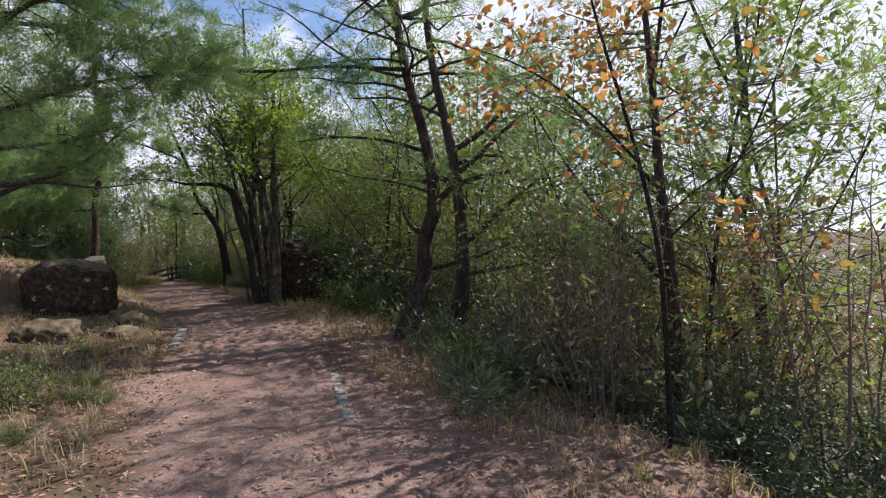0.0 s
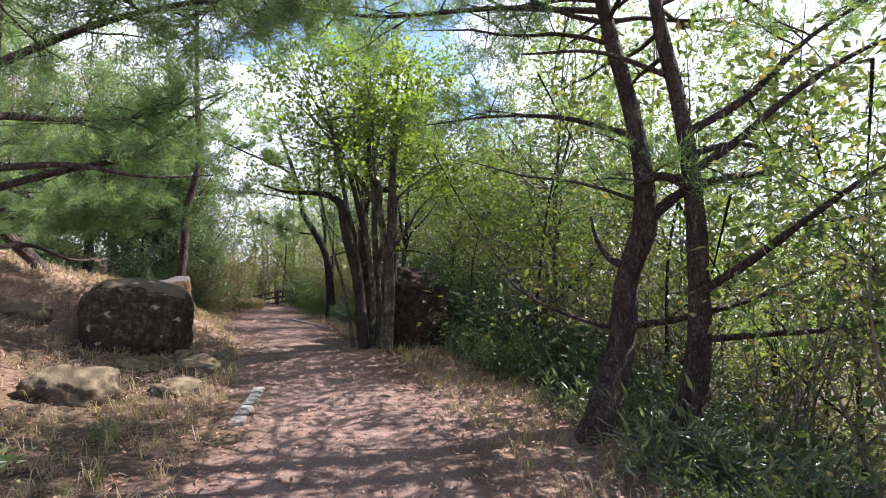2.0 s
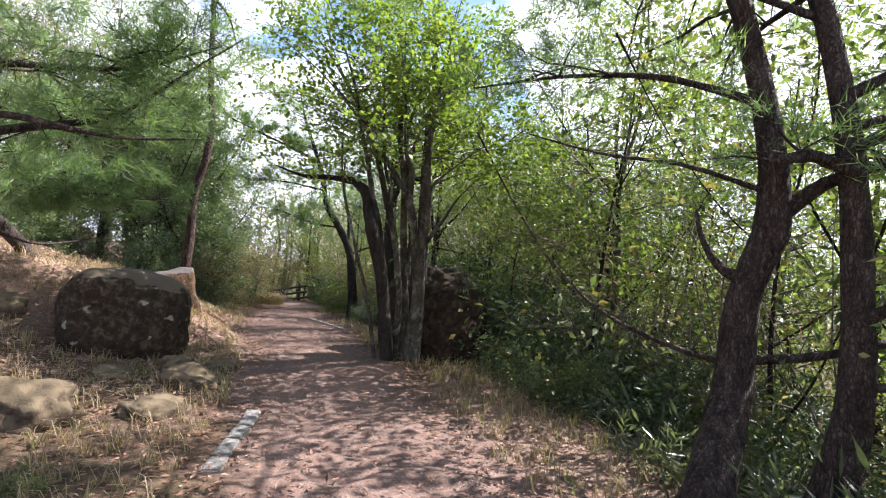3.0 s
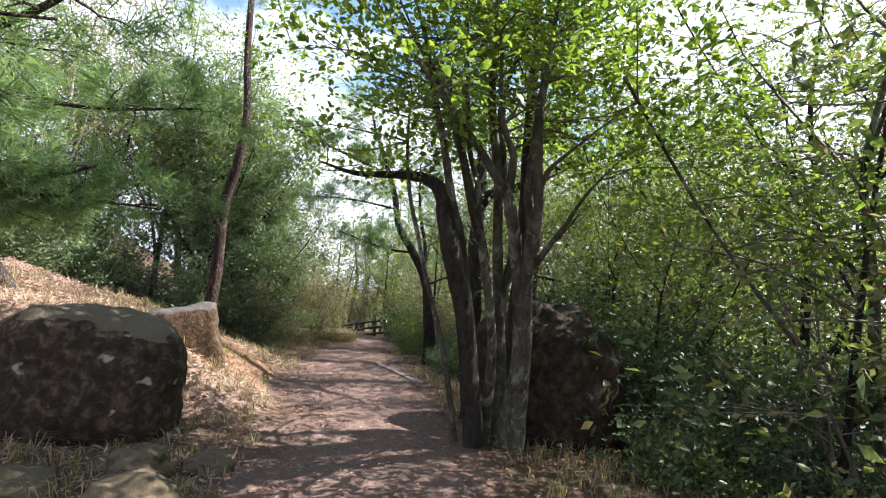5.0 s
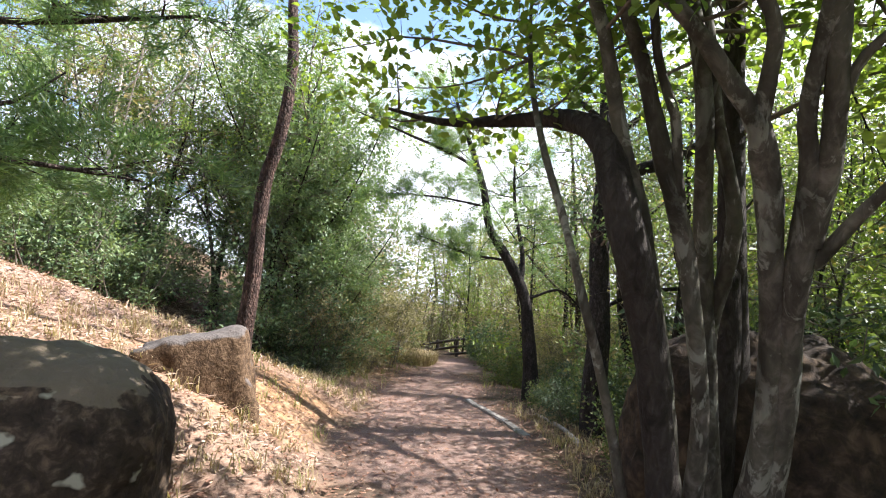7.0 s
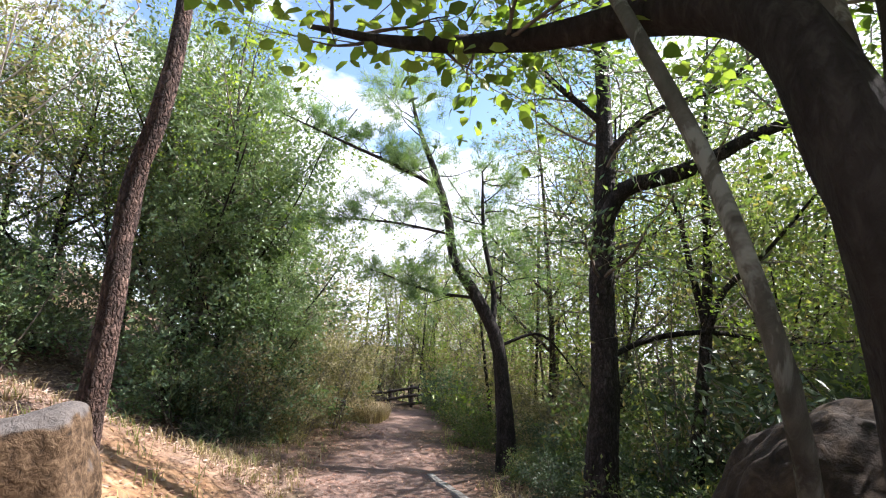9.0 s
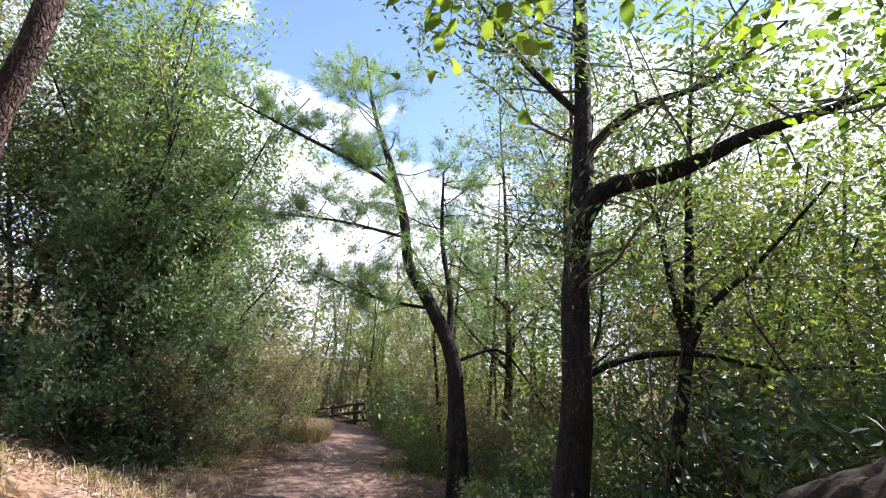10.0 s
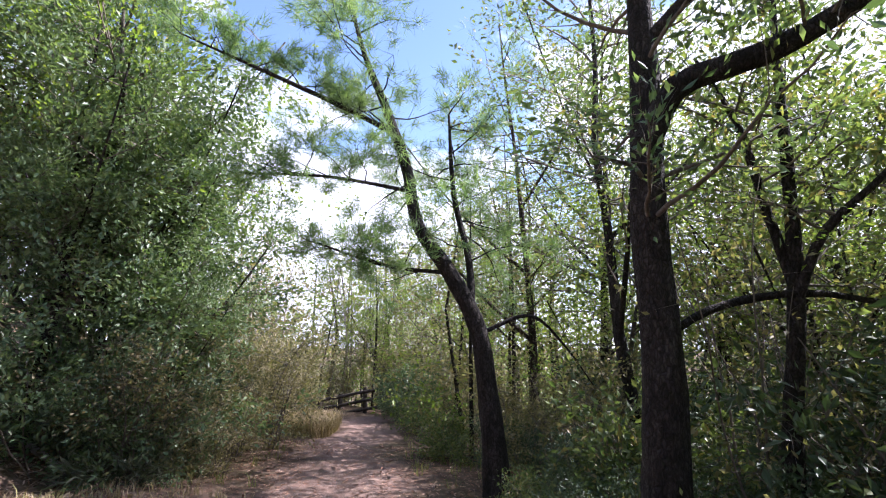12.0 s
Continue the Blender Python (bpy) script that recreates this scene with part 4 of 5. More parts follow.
tree("slender_tree", "slender forked tree in the undergrowth", "tree", (-4.6, 15.46, on_land(-4.6, 15.46)),
     [[(-4.64, 15.46, -0.5, 0.085), (-4.62, 15.46, 0.75, 0.07), (-4.5, 15.42, 2.0, 0.06), (-4.47, 15.42, 2.93, 0.044), (-4.47, 15.42, 3.5, 0.035), (-4.4, 15.5, 5.4, 0.012)]],
     [[(-4.5, 15.43, 2.05, 0.044), (-4.62, 15.46, 2.6, 0.036), (-4.78, 15.5, 3.41, 0.026), (-5.02, 15.57, 4.0, 0.012)],
      [(-4.5, 15.4, 1.95, 0.04), (-4.34, 15.25, 2.4, 0.032), (-4.0, 15.15, 2.75, 0.022), (-3.4, 15.0, 3.5, 0.01)]],
     M_DARK, M_LEAF, R, 10, leaf=0.075, each=6, spread=0.08, ratio=0.45,
     boughs=[(0, dict(count=16, f0=0.4, f1=0.99, length=1.0, radius=0.014, rise=0.3, subs=7, sub_len=0.4, per=3)), (1, dict(count=8, f0=0.3, f1=0.99, length=0.8, radius=0.012, rise=0.3, subs=6, sub_len=0.35, per=3)), (2, dict(count=9, f0=0.2, f1=0.99, length=0.8, radius=0.012, rise=0.3, subs=6, sub_len=0.35, per=3))])


def template_tree(name, label, seed, height, radius, leaf_mat, wood_mat, leaf, each, boughs, needles=False, lean=0.25, spread=0.16, f0=0.3, rise=0.3, ratio=0.48, reach=1.6, flat=0.45):
    rng = np.random.default_rng(seed)
    pts, p = [], np.array([0.0, 0, -0.4])
    d = np.array([0, 0, 1.0])
    for i in range(8):
        pts.append((*p, radius * (1 - 0.88 * i / 7)))
        d = unit(d + lean * 0.35 * rng.standard_normal(3) + np.array([0, 0, 0.3]))
        p = p + d * (height + 0.4) / 7
    limbs = []
    for k in range(3):
        q = np.array(pts[2 + k])
        a = rng.random() * 6.28
        o = np.array([math.cos(a), math.sin(a), 0.9])
        limbs.append([(*q[:3], q[3] * 0.6), (*(q[:3] + o * height * 0.1), q[3] * 0.45), (*(q[:3] + o * height * 0.2 + np.array([0, 0, 0.2])), q[3] * 0.28), (*(q[:3] + o * height * 0.3 + np.array([0, 0, 0.6])), 0.012)])
    return tree(name, label, "tree", (0, 0, 0), [pts], limbs, wood_mat, leaf_mat, rng, 7, leaf, each, spread, needles, ratio, flat, per_needle=13, needle_len=0.2, group="trees of the wood", template=True,
                boughs=[(0, dict(count=boughs, f0=f0, f1=0.99, length=reach, radius=0.02, rise=rise, subs=7, sub_len=0.55, per=3, fine=False))] + [(i, dict(count=boughs // 3, f0=0.2, f1=0.99, length=reach * 0.7, radius=0.014, rise=rise, subs=6, sub_len=0.5, per=3, fine=False)) for i in (1, 2, 3)])


def bush(name, label, seed, stems, height, width, leaf_mat, leaf, each, spread=0.08, ratio=0.5, wood_mat=None, flat=0.4, subs=7, lean=0.45, count=7, f0=0.15, category="shrub", group="shrubs of the wood"):
    rng = np.random.default_rng(seed)
    root = thing(name, label, category, (0, 0, 0), group)
    twigs, spots, aims = Wood(rng), [], []
    for i in range(stems):
        a = rng.random() * 6.28
        o = np.array([math.cos(a), math.sin(a), 0]) * width * 0.22 * rng.random()
        ln = twig_line(rng, o + np.array([0, 0, -0.15]), np.array([math.cos(a) * lean, math.sin(a) * lean, 1.0]), height * (0.65 + 0.45 * rng.random()), 0.012 + 0.008 * rng.random(), 9, 0.0, 0.18)
        w = Wood(rng)
        w.tube(ln, 5, 0.05)
        part("stem", w.mesh("stem", wood_mat or M_TWIG), root)
        s, d = branch_out(rng, twigs, ln, count, f0, 0.99, width * 0.42, 0.006, 0.35, subs, 0.28, 0.0, 3, fine=False)
        spots += s
        aims += d
    tagged(part("branching", twigs.mesh("branching", M_TWIG), root), kind="stuff")
    if each:
        c, d = scatter_leaves(rng, spots, aims, each, spread)
        tagged(part("crown", leaf_mesh("leaves", rng, c, leaf, leaf_mat, ratio, flat, d), root), kind="stuff")
    return root


def plant(template, places, rng, size=(0.85, 1.2), sink=0.05, used=[]):
    """Sets copies of a plant; the first place takes the template itself."""
    first = template.name not in used
    used.append(template.name)
    for i, (x, y, *k) in enumerate(places):
        s = (k[0] if k else 1.0) * (size[0] + (size[1] - size[0]) * rng.random())
        if x > -1.5 and 4.0 < y < 14 and template.name[-5:] != "grass" and len(template.children) < 8:
            s *= 1.15
        m = Matrix.LocRotScale((x, y, on_land(x, y) - sink), Euler((0, 0, rng.random() * 6.28)), None)
        if i == 0 and first:
            template.matrix_basis = m
            ob = template
        else:
            ob = copy_thing(template, m)
        ob.scale = (s, s, s)


T_A = template_tree("broadleaf_tree", "leafy broadleaf tree of the wood in full light", 21, 7.5, 0.085, M_LEAF, M_DARK, 0.066, 6, 24, spread=0.09, f0=0.38)
T_B = template_tree("broadleaf_tree", "bright yellow-green broadleaf tree with slim trunk", 22, 6.5, 0.06, M_BRIGHT, M_GREY, 0.07, 6, 22, flat=0.7, lean=0.4, spread=0.08, f0=0.4, reach=1.9)
T_C = template_tree("evergreen_tree", "dark evergreen tree with dense glossy leaves", 23, 6.0, 0.09, M_EVER, M_DARK, 0.085, 11, 32, f0=0.08, spread=0.09, flat=0.6)
T_D = template_tree("pine_tree", "slim pine of the wood with open needled crown", 24, 9.0, 0.1, M_NEEDLE, M_PINE, 0.1, 1, 26, needles=True, f0=0.3, rise=0.15, reach=1.9)
T_E = template_tree("bare_tree", "thin pale tree with sparse yellowing leaves", 25, 6.5, 0.05, M_OLIVE, M_DEAD, 0.1, 2, 18, lean=0.35, f0=0.25)
T_F = template_tree("sapling", "thin young tree with sparse green leaves", 26, 4.5, 0.03, M_LEAF, M_DARK, 0.09, 5, 12, lean=0.4, reach=0.8, f0=0.25)
B_A = bush("evergreen_shrub", "dense dark glossy evergreen shrub", 31, 8, 2.0, 1.6, M_EVER, 0.085, 5, 0.08, 0.42, None, 0.6, 6, count=6)
# evergreen shrub whose understory shade is put into the leaf colour
B_F = bush("evergreen_shrub", "evergreen shrub with leaf colour darkened to stand for shade", 36, 8, 1.9, 1.7, M_SHADE_LEAF, 0.088, 5, 0.08, 0.42, None, 0.5, 6, count=6)
B_B = bush("olive_shrub", "twiggy shrub with small olive-brown leaves", 32, 10, 2.2, 1.4, M_OLIVE, 0.055, 4, 0.07, subs=6)
B_C = bush("leafy_shrub", "low green leafy shrub at the verge", 33, 6, 1.1, 1.2, M_LEAF, 0.07, 4, 0.07)
B_D = bush("thicket_stems", "thicket of thin upright stems with sparse leaves", 34, 16, 3.0, 1.3, M_OLIVE, 0.065, 1, 0.06, 0.5, None, 0.4, 4, 0.25, 6, 0.2, "shrub", "thicket beside the trail")
B_E = bush("bamboo_grass", "clump of bamboo grass with long leaves, some of them pale", 35, 12, 0.65, 0.8, M_SASA, 0.19, 2, 0.05, 0.17, None, 0.5, 4, 0.7, 4, 0.3, "plant", "bamboo grass under the pines")

G = np.random.default_rng(7)
T_G = template_tree("autumn_tree", "slim tree with orange and yellow autumn leaves", 27, 5.0, 0.05, M_AUTUMN, M_DARK, 0.085, 5, 16, lean=0.35, f0=0.35, reach=1.1)
plant(T_A, [(-16.0, 14.4, 0.8), (-14.9, 16.4, 0.85), (-17.6, 16.4, 0.85), (-1.0, 13.6), (1.5, 15.5), (-2.6, 19.5), (0.5, 19.0), (3.5, 13.0), (-6.5, 24.0), (-3.5, 26.0), (6.5, 17.0), (-4.0, 22.8), (-3.6, 18.0, 0.85), (-6.4, 20.4, 1.1), (-5.6, 18.2, 1.0), (-7.8, 24.2)], G)
plant(T_B, [(-12.2, 28.6, 0.9), (-11.2, 27.6, 0.8), (-13.8, 29.6, 0.9), (-9.8, 26.2, 0.75), (-15.2, 29.8, 0.85), (-16.4, 28.8, 0.8), (0.6, 13.2, 1.1), (-2.2, 14.8, 0.95), (1.8, 11.6, 0.9), (0.8, 11.0, 0.8), (-1.8, 16.5), (1.7, 10.8, 0.75), (-8.3, 23.0, 0.7), (-6.0, 18.6, 0.7), (-0.5, 22.0), (-12.0, 31), (4.8, 6.0, 0.95), (6.0, 13.0), (-15.0, 21.5, 0.9), (-16, 18.5), (-12.6, 15.6, 1.0), (-2.9, 13.6, 0.7), (-0.4, 10.6, 0.8), (-3.4, 20.2, 0.9), (-9.0, 26.4, 0.7), (-14.6, 30.0, 0.8), (-10.8, 29.0, 0.8), (-14.2, 15.6, 0.8), (-17.2, 14.0, 0.95), (-18.0, 12.4, 0.9), (-15.5, 13.0, 0.85), (-16.8, 15.6, 0.95)], G)
plant(T_C, [(-12.3, 17.0, 0.85), (-13.7, 17.4, 1.0), (-13.3, 16.6, 0.95), (-12.3, 16.3, 0.75), (-11.7, 16.7, 0.8), (-12.6, 15.7, 0.9), (-12.4, 17.3, 0.8), (-14.6, 14.6, 0.8), (-15.0, 18.0), (-11.4, 16.5, 0.55), (-13.4, 16.4)], G)
plant(T_D, [(-7.4, 20.8, 0.9), (2.5, 3.85, 0.9), (5.8, 7.4, 1.0), (-13.5, 6.0, 0.9), (-15.5, 9.0), (-10, 27, 0.8), (-19, 21), (-10.5, 4.0, 0.9)], G)
plant(T_E, [(-14.4, 13.2, 0.9), (-16.9, 13.4), (-15.6, 11.6, 0.9), (-13.4, 16.0, 0.95), (-15.8, 15.0), (-15.2, 24.6, 0.8), (-13.4, 20.6, 0.8), (-10.9, 26.4, 0.8), (-13.0, 30.0, 0.9), (-16.0, 29.5, 0.9), (-17.2, 26.0), (-14.6, 31.0)], G)
plant(T_F, [(-3.2, 14.8), (-2.2, 12.8), (-1.2, 10.8), (-4.0, 19.5), (-3.3, 17.0), (-2.0, 15.5), (-5.6, 20.2), (1.6, 6.4), (2.4, 5.6), (1.0, 9.2), (-3.1, 21.5), (-1.0, 18.0), (2.2, 7.6), (3.0, 4.5)], G)
plant(T_G, [(3.9, 4.8, 0.7)], G)
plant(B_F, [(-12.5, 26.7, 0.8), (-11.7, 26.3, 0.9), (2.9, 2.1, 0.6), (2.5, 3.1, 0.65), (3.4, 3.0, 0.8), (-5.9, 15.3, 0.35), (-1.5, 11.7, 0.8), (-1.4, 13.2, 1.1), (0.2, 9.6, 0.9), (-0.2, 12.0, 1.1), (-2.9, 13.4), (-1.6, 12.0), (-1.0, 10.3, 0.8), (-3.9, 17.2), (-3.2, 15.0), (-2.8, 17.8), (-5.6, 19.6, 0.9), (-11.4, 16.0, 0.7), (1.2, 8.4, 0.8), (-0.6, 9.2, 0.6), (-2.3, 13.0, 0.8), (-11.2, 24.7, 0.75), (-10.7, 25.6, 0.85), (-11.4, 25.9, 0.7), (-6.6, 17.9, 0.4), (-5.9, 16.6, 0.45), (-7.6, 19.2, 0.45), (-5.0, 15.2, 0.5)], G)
plant(B_A, [(-13.4, 13.2), (-14.2, 13.7, 1.1), (-13.9, 12.2, 0.9), (-15.2, 12.7, 1.1), (-15.4, 11.4), (-16.2, 10.4), (-11.2, 16.3, 0.8), (-11.7, 15.6, 0.9), (-12.0, 16.4, 1.1), (-13.0, 15.9, 0.9), (-14.6, 14.7), (-16.4, 13.8), (-17.6, 12.6), (-14.6, 9.2, 0.8), (-12.2, 18.6, 0.8), (-11.6, 25.4, 0.7), (-12.4, 27.2, 0.8), (-10.8, 24.6, 0.7)], G)
plant(B_B, [(-12.4, 16.0, 0.5), (-11.7, 16.2, 0.5), (-13.2, 16.1, 0.5), (-11.0, 16.6, 0.45), (-11.25, 16.2, 0.9), (-11.5, 17.1, 1.0), (-12.0, 17.9, 1.1), (-11.6, 19.0, 0.9), (-12.7, 20.6), (-13.8, 22.2, 1.1), (-14.6, 23.4), (-12.3, 18.2, 0.9), (-15.6, 24.8), (-7.6, 20.0, 0.8), (-7.0, 18.9, 0.7), (-8.6, 22.0, 0.8), (-9.8, 24.4, 0.9), (-6.2, 18.2), (-10.6, 26.4), (-15.6, 28.7, 1.1), (-14.2, 29.4, 1.1), (-17.0, 28.0, 1.1), (-12.9, 30.0, 1.1), (-11.4, 17.9, 0.8), (-10.9, 16.9, 0.6)], G)
plant(B_C, [(-3.55, 3.6, 0.16), (-3.3, 3.65, 0.18), (-3.8, 4.3, 0.15), (-3.95, 3.3, 0.5), (-3.3, 2.6, 0.16), (-4.6, 5.6, 0.18), (0.2, 5.4, 0.4), (-6.5, 16.4, 0.5), (-8.3, 19.3, 0.6), (-5.8, 15.6, 0.5), (-14.2, 24.0, 0.7), (-9.1, 20.9, 0.65), (-4.5, 13.8, 0.7), (-4.9, 14.6, 0.6), (-6.2, 17.4, 0.9), (-3.4, 14.0), (-1.6, 9.4, 0.6), (-0.9, 9.9), (0.4, 8.6), (-5.2, 16.8), (-1.9, 11.0, 0.8), (-9.9, 22.4, 0.7), (-10.6, 24.0, 0.7)], G)
plant(B_D, [(1.6, 3.6), (2.2, 4.4), (2.9, 3.4), (2.0, 5.3), (2.8, 5.9), (1.4, 5.0, 0.8), (3.6, 4.8), (3.4, 2.4), (1.4, 7.8), (2.4, 7.0), (0.4, 8.9), (-0.6, 10.4), (-4.6, 15.8), (-3.4, 16.2)], G)
plant(B_E, [(0.45, 3.3, 0.7), (0.6, 4.1, 0.8), (0.1, 6.3, 0.8), (0.7, 6.1, 0.9), (1.0, 6.7), (-0.1, 7.5, 0.8), (1.3, 5.6), (1.6, 6.2), (-0.4, 8.0, 0.8), (1.9, 5.0), (0.8, 4.6, 0.8), (-11.1, 15.7, 0.7)], G)


def far_woods():
    """The wooded distance: many crowns of large leaf masses on thin trunks."""
    rng = np.random.default_rng(91)
    w, spots = Wood(rng), []
    for i in range(300):
        a = rng.random() * 2 * np.pi if i < 200 else 1.55 + 0.85 * rng.random()
        d = (34 if i < 200 else 27) + 45 * rng.random() ** 1.3
        x, y = -5 + d * math.cos(a), 10 + d * math.sin(a)
        if y < 10 and rng.random() < 0.4:
            continue
        z = on_land(x, y)
        h = 5 + 4 * rng.random() - (1.0 if x > 0 else 0) + (2.5 if i >= 200 else 0)
        w.tube([(x, y, z - 0.3, 0.16), (x + 0.3 * rng.standard_normal(), y, z + h * 0.6, 0.1), (x, y, z + h, 0.03)], 4, 0.02)
        n = 220 if i < 200 else 420
        u = rng.standard_normal((n, 3))
        u = u / np.linalg.norm(u, axis=1)[:, None] * (rng.random((n, 1)) ** 0.4)
        spots.append(np.array([x, y, z + h * 0.62]) + u * np.array([h * 0.32, h * 0.32, h * 0.45]))
    tagged(new("far_trunks", w.mesh("far_trunks", M_DARK)), "thin trunks of the far woods", "woods", kind="stuff")
    tagged(new("far_woods", leaf_mesh("far_woods", rng, np.concatenate(spots), 0.26, M_LEAF, 0.6, 0.4)), "wooded distance beyond the trail", "woods", kind="stuff")


far_woods()


def undergrowth():
    """Low leaves, their colour darkened for shade, over the ground of the hollow, and the leafy slope beyond it."""
    rng = np.random.default_rng(63)
    n = 52000
    x, y = -6.5 + 15 * rng.random(n), 1.0 + 23 * rng.random(n)
    s, ny = trail(x, y)
    d = -s - np.interp(ny, HALF_Y, HALF_W)
    ok = (d > 0.9 + 0.9 * (y < 9)) & (rng.random(n) < 0.35 + 0.65 * np.clip(0.5 + hills(x * 2, y * 2), 0, 1))
    x, y = x[ok], y[ok]
    c = np.stack([x, y, land(x, y) + 0.03 + 0.4 * rng.random(len(x)) ** 1.6], axis=1)
    tagged(new("low_undergrowth", leaf_mesh("low_undergrowth", rng, c, 0.11, M_SHADE_LEAF, 0.4, 0.6)), "low leafy undergrowth in the hollow, coloured dark for shade", "undergrowth", kind="stuff")
    w, spots = Wood(rng), []
    for i in range(84):
        a = -0.5 + 2.15 * rng.random()
        far = 10.5 + 13 * rng.random()
        x, y = -2 + far * math.cos(a), 8 + far * math.sin(a)
        z = on_land(x, y)
        h = 4.0 + 3.2 * rng.random()
        w.tube([(x, y, z - 0.3, 0.07), (x + 0.3 * rng.standard_normal(), y, z + h * 0.5, 0.05), (x, y, z + h, 0.015)], 5, 0.03)
        for k in range(12):
            o = np.array([x, y, z + h * (0.12 + 0.85 * rng.random())]) + rng.standard_normal(3) * np.array([0.8, 0.8, 0.2])
            spots.append(o + rng.standard_normal((110, 3)) * np.array([0.5, 0.5, 0.25]))
    glade = []
    for i in range(100):
        x, y = -18 + 18 * rng.random(), 16.5 + 17 * rng.random()
        sd, ny = trail(x, y)
        if (sd > -1.9 and y < 28.4) or abs(sd) < 1.9 or (x > -13 and y < 17.5 - 0.6 * (x + 6)):
            continue
        z = on_land(x, y)
        h = 3.8 + 3.4 * rng.random()
        w.tube([(x, y, z - 0.3, 0.045), (x + 0.3 * rng.standard_normal(), y, z + h * 0.5, 0.032), (x, y, z + h, 0.01)], 5, 0.03)
        for k in range(19):
            o = np.array([x, y, z + h * (0.05 + 0.9 * rng.random())]) + rng.standard_normal(3) * np.array([0.7, 0.7, 0.15])
            glade.append(o + rng.standard_normal((95, 3)) * np.array([0.38, 0.38, 0.17]))
    half = len(glade) // 2
    tagged(new("glade_thicket", leaf_mesh("glade_thicket", rng, np.concatenate(glade[:half]), 0.09, M_BRIGHT, 0.5, 0.6)), "yellow-green leafy thicket beside the bend of the trail", "thicket", kind="stuff")
    tagged(new("glade_thicket", leaf_mesh("glade_thicket", rng, np.concatenate(glade[half:]), 0.08, M_OLIVE, 0.5, 0.6)), "olive-brown leafy thicket beside the bend of the trail", "thicket", kind="stuff")
    tagged(new("slope_trunks", w.mesh("slope_trunks", M_DARK)), "thin trunks on the slope beyond the hollow", "woods", kind="stuff")
    tagged(new("slope_woods", leaf_mesh("slope_woods", rng, np.concatenate(spots), 0.15, M_LEAF, 0.5, 0.6)), "leafy wood on the slope beyond the hollow", "woods", kind="stuff")


undergrowth()

# ---- rocks ----


def rock(name, label, at, size, turn, mat, seed, square=2.6, rough=0.1, tilt=(0, 0), group="", cuts=40):
    """A weathered rock: a rounded block, worn and chipped by noise."""
    rng = np.random.default_rng(seed)
    bm = bmesh.new()
    bmesh.ops.create_cube(bm, size=2)
    bmesh.ops.subdivide_edges(bm, edges=bm.edges[:], cuts=cuts, use_grid_fill=True)
    off = Vector(rng.random(3) * 50)
    for v in bm.verts:
        d = v.co.normalized()
        k = (abs(d.x) ** square + abs(d.y) ** square + abs(d.z) ** square) ** (-1 / square)
        n = noise.fractal(d * 1.3 + off, 1.0, 2.0, 4) * rough * 1.6 + noise.fractal(d * 5 + off, 0.8, 2.1, 4) * rough * 0.35
        p = d * k * (1 + n)
        v.co = Vector((p.x * size[0], p.y * size[1], p.z * size[2]))
    me = bpy.data.meshes.new(name)
    bm.to_mesh(me)
    bm.free()
    me.polygons.foreach_set("use_smooth", [True] * len(me.polygons))
    me.materials.append(mat)
    ob = new(name, me)
    ob.matrix_world = pose(*at, tilt[0], tilt[1], turn)
    return tagged(ob, label, "rock", group)


rock("boulder", "big dark lichen-spotted boulder, paler on its upper faces", (-7.2, 9.13, 0.62), (0.77, 0.6, 0.67), 46, M_BOULDER, 3, 3.1, 0.05, (0, 6))
rock("boulder", "large dark mossy boulder behind the many-stemmed tree", (-3.7, 12.1, 0.4), (0.95, 0.6, 1.14), -14, M_MOSSROCK, 8, 2.5, 0.08, (0, 12))
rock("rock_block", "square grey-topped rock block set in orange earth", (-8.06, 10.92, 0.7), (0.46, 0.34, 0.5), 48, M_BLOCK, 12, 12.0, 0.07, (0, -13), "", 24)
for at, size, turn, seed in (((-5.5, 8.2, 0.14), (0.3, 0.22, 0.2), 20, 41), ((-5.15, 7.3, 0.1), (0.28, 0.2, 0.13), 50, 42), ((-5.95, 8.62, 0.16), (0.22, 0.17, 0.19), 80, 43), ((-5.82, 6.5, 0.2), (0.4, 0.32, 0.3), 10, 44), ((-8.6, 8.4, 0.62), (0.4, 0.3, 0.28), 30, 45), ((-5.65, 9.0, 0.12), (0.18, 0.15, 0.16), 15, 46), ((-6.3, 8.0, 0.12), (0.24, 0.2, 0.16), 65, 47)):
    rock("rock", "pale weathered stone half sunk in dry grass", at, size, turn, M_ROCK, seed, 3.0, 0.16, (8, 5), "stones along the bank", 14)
rock("flat_rock", "smooth pale rock shoulder at the trail's edge", (-0.75, 8.75, -0.12), (0.7, 0.28, 0.12), -40, M_ROCK, 51, 2.4, 0.06, (0, 0), "", 16)


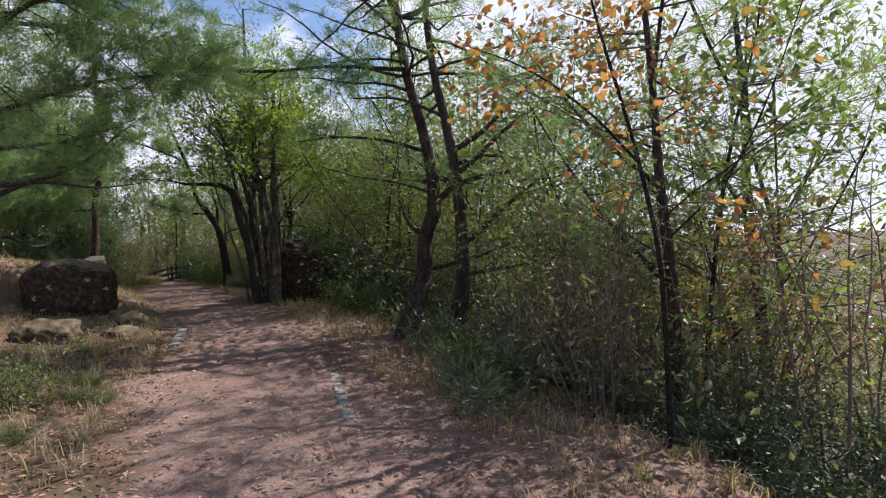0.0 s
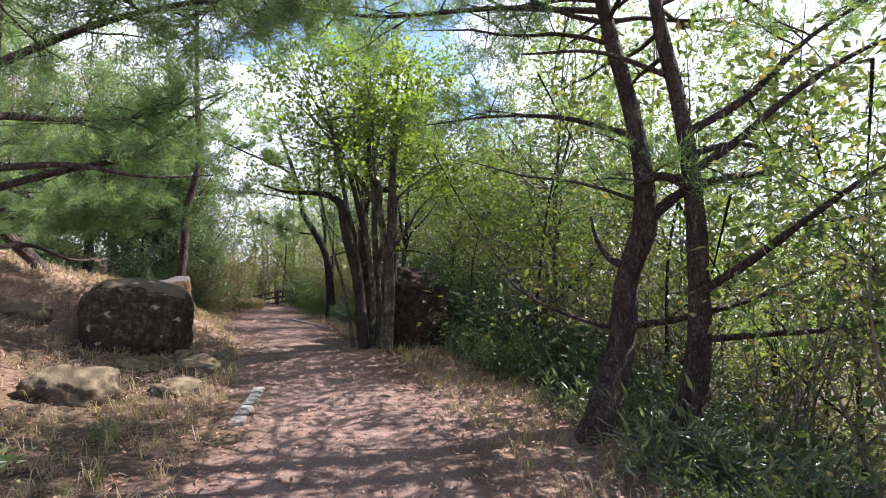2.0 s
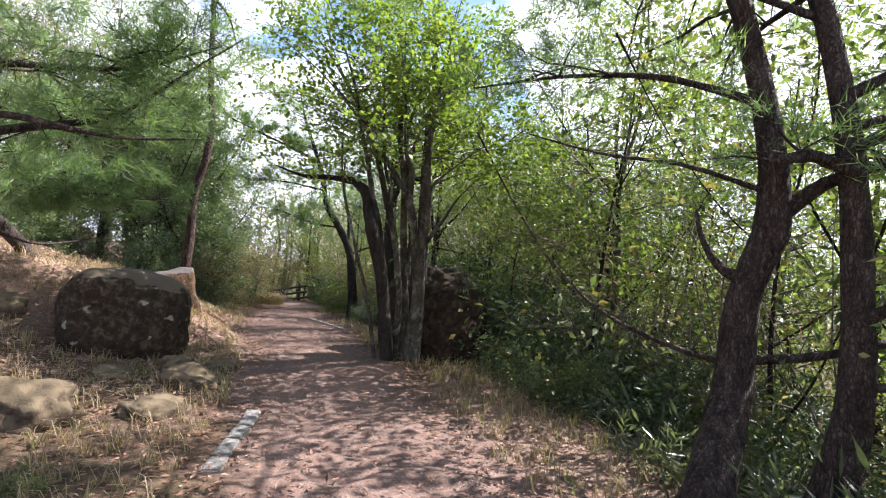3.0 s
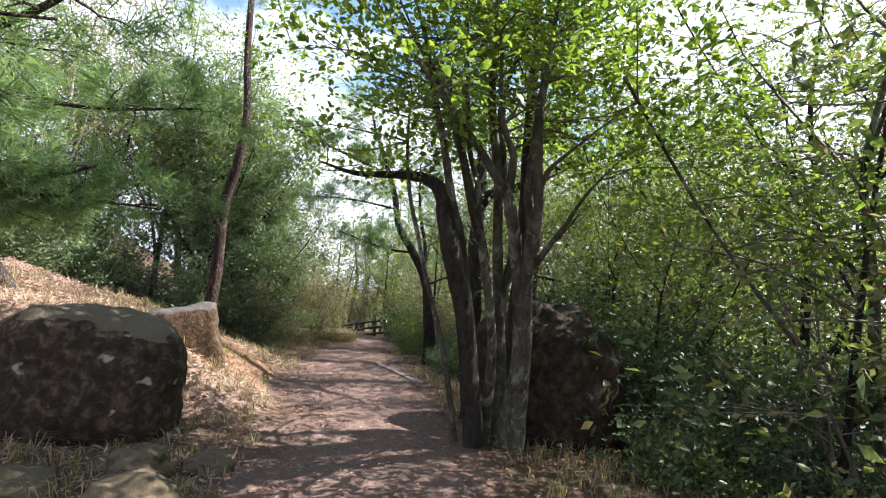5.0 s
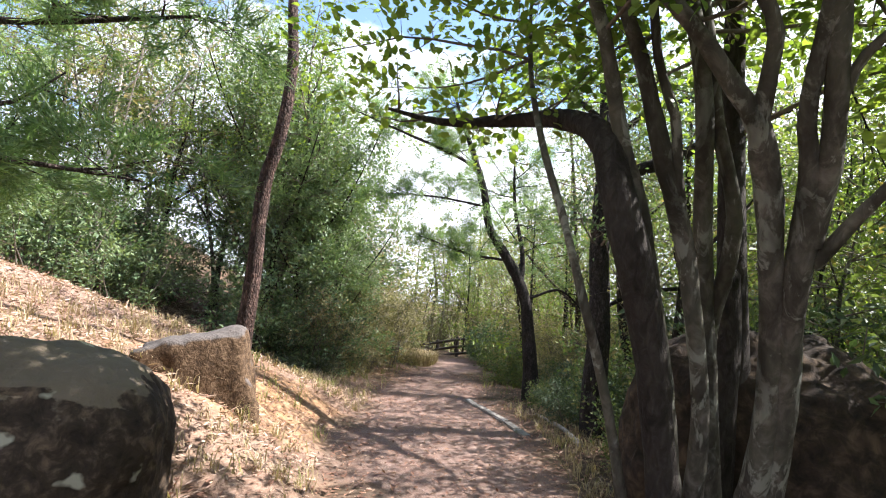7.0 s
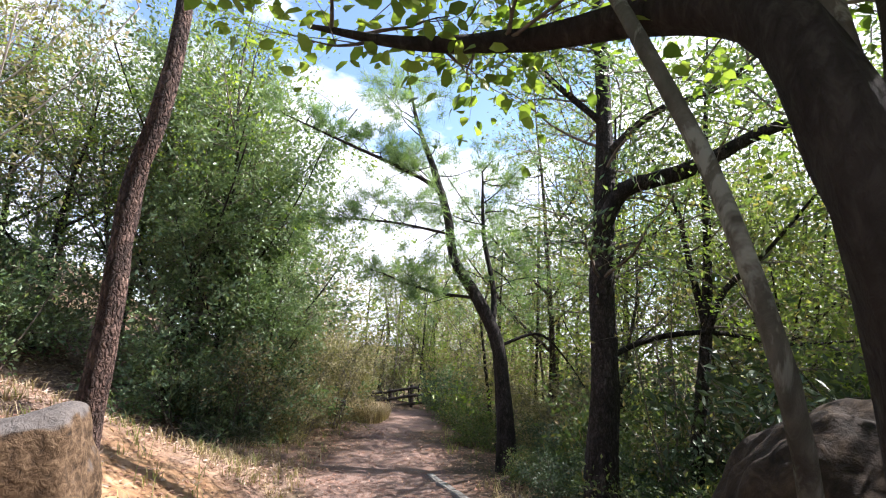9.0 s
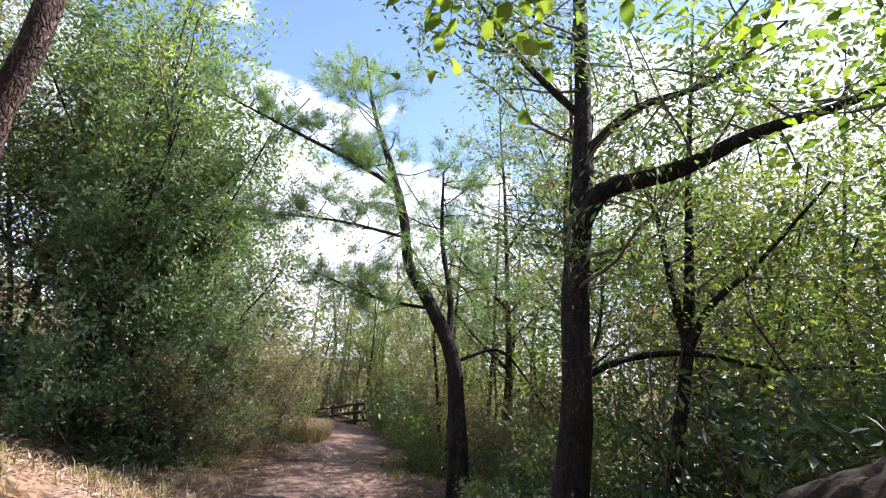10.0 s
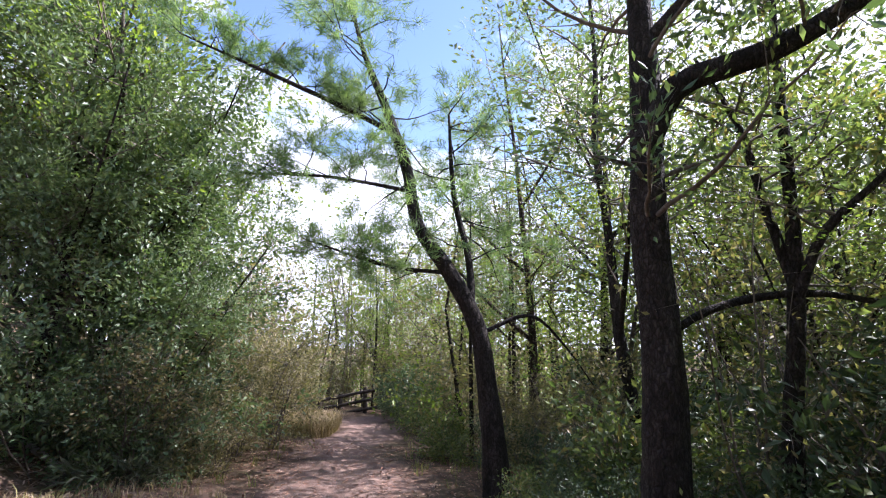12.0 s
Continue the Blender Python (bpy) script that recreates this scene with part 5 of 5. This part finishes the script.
def kerb(label, pts, width, height, lift):
    root = thing("kerb", label, "kerb", (pts[0][0], pts[0][1], on_land(pts[0][0], pts[0][1])))
    rng = np.random.default_rng(2)
    for (ax, ay), (bx, by) in zip(pts[:-1], pts[1:]):
        ln = math.hypot(bx - ax, by - ay) - 0.025
        bm = bmesh.new()
        bmesh.ops.create_cube(bm, size=1)
        for v in bm.verts:
            v.co = Vector((v.co.x * width, v.co.y * ln, v.co.z * height))
        bmesh.ops.bevel(bm, geom=bm.edges[:], offset=0.012, segments=2, affect="EDGES")
        for v in bm.verts:
            v.co += Vector(rng.standard_normal(3) * 0.003)
        me = bpy.data.meshes.new("kerb_stone")
        bm.to_mesh(me)
        bm.free()
        me.materials.append(M_KERB)
        ob = part("kerb_stone", me, root)
        x, y = (ax + bx) / 2, (ay + by) / 2
        ob.matrix_parent_inverse = Matrix.Translation(-root.location)
        ob.matrix_basis = pose(x, y, on_land(x, y) + lift - height / 2, math.degrees(math.atan2(on_land(bx, by) - on_land(ax, ay), ln)), rng.standard_normal() * 2, math.degrees(math.atan2(-(bx - ax), by - ay)))


kerb("row of pale concrete kerb stones sunk in the trail edge", [(-3.86, 6.3), (-3.97, 6.6), (-4.1, 6.95), (-4.22, 7.3), (-4.4, 7.75)], 0.14, 0.14, 0.03)
kerb("worn pale kerb stones flush with the ravine edge of the trail", [(-0.74, 2.95), (-0.86, 3.4), (-0.99, 3.85), (-1.12, 4.35), (-1.27, 4.9)], 0.12, 0.14, 0.006)
kerb("row of pale concrete kerb stones along the shaded trail edge", [(-6.1, 14.15), (-6.36, 14.5), (-6.66, 14.86), (-6.98, 15.2), (-7.3, 15.52), (-7.62, 15.84), (-7.95, 16.2)], 0.12, 0.12, 0.03)

# ---- fence where the trail turns ----


def fence():
    posts = [(-15.38, 26.85, -0.8, 0.64), (-14.65, 26.92, -0.78, 0.76), (-13.8, 27.0, -0.55, 0.72), (-12.9, 27.1, -0.4, 0.7)]
    root = thing("fence", "low weathered wooden rail fence where the trail turns", "fence", (-14.65, 26.9, on_land(-14.65, 26.9)))
    rng = np.random.default_rng(4)
    base = np.array(root.location)
    tops = []
    for x, y, z, h in posts:
        w = Wood(rng)
        w.tube([(x, y, z - 0.6, 0.075), (x, y, z + h * 0.5, 0.073), (x, y, z + h - 0.03, 0.07), (x, y, z + h, 0.052)], 10, 0.03)
        part("post", shifted(w.mesh("post", M_FENCE), base), root)
        tops.append((x, y, z + h - 0.7))
    for a, b in zip(tops[:-1], tops[1:]):
        for h in (0.6, 0.33, 0.06):
            w = Wood(rng)
            w.tube([(a[0] + (b[0] - a[0]) * u, a[1] + (b[1] - a[1]) * u - 0.07, a[2] + (b[2] - a[2]) * u + h, 0.05) for u in (0, 0.33, 0.66, 1)], 8, 0.03)
            part("rail", shifted(w.mesh("rail", M_FENCE), base), root)


fence()

# ---- fallen wood and litter ----


def fallen(name, label, pts, mat, sides=9):
    w = Wood(np.random.default_rng(6))
    w.tube(bend(pts, 16), sides, 0.05)
    base = (pts[0][0], pts[0][1], pts[0][2])
    ob = new(name, shifted(w.mesh(name, mat), base))
    ob.location = base
    tagged(ob, label, "fallen branch")


fallen("fallen_pole", "straight pale fallen pole lying on the bank", [(x, y, on_land(x, y) + 0.06, r) for x, y, r in ((-13.85, 15.78, 0.05), (-12.8, 15.72, 0.046), (-11.72, 15.63, 0.04))], M_DEAD)
fallen("fallen_branch", "grey fallen branch beside the kerb", [(-5.4, 14.0, on_land(-5.4, 14.0) + 0.05, 0.03), (-5.9, 14.9, on_land(-5.9, 14.9) + 0.05, 0.028), (-6.5, 15.6, on_land(-6.5, 15.6) + 0.05, 0.015)], M_DEAD)


def scatter(n, rng, box, keep):
    x = box[0] + (box[1] - box[0]) * rng.random(n)
    y = box[2] + (box[3] - box[2]) * rng.random(n)
    s, ny = trail(x, y)
    d = np.abs(s) - np.interp(ny, HALF_Y, HALF_W)
    ok = rng.random(n) < keep(x, y, s, d, ny)
    x, y = x[ok], y[ok]
    return np.stack([x, y, land(x, y)], axis=1)


L = np.random.default_rng(77)
spots = scatter(170000, L, (-13, 3, -2, 20), lambda x, y, s, d, ny: np.where(d < -0.4, 0.3, np.where((d < 2.2) & (y < 10), 0.62, np.where(d < 0.8, 0.5, 0.34))))
flat_aims = L.standard_normal((len(spots), 3)) * np.array([1, 1, 0.12])
me = leaf_mesh("fallen_leaves", L, spots + np.array([0, 0, 0.018]), 0.052, M_LITTER, 0.4, 0.85, flat_aims, 0.1)
tagged(new("fallen_leaves", me), "brown and pinkish fallen leaves strewn over the ground", "leaf litter", kind="stuff")
spots = scatter(60000, L, (-16, -5.2, 7.5, 15.5), lambda x, y, s, d, ny: np.where((s > 0) & (d > 0.05), np.where((ny > 12.3) & (ny < 14.4) & (d < 1.8), 0.07, 0.55), 0.0))
flat_aims = L.standard_normal((len(spots), 3)) * np.array([1, 1, 0.25])
me = leaf_mesh("dry_leaves", L, spots + np.array([0, 0, 0.02]), 0.085, M_DRY, 0.22, 0.7, flat_aims, 0.15)
tagged(new("dry_leaves", me), "pale dry needles and leaves on the sunny slope", "leaf litter", kind="stuff")
spots = scatter(11000, L, (-11, 2, -2, 16), lambda x, y, s, d, ny: np.where((d > 0.0) & ((s > 0) | (d < 1.6)) & ~((s > 0) & (ny > 12.0) & (ny < 14.4) & (d < 1.8)), np.where(s > 0, 0.45 - 0.3 * smooth(d, 2, 5), 0.5), 0.0))
tagged(new("dry_grass", blade_mesh("dry_grass", L, spots, M_STRAW, 9, 0.15, 0.008, 0.9)), "tufts of dry straw-coloured grass", "grass", kind="stuff")
spots = scatter(2600, L, (-13.6, -11.6, 20.6, 23.6), lambda x, y, s, d, ny: np.where((s > 0) & (d > -0.1), 0.6, 0.0))
tagged(new("tawny_grass", blade_mesh("tawny_grass", L, spots, M_STRAW, 10, 0.34, 0.01, 0.6)), "mound of tawny dry grass before the fence", "grass", kind="stuff")
spots = scatter(6500, L, (-14, 4, -3, 26), lambda x, y, s, d, ny: np.where(d > 0.1, 0.4 * (1 - smooth(d, 1.0, 2.5)), 0.0))
tagged(new("green_grass", blade_mesh("green_grass", L, spots, M_GRASS, 8, 0.16, 0.008, 0.7)), "short green grass along the trail edge", "grass", kind="stuff")
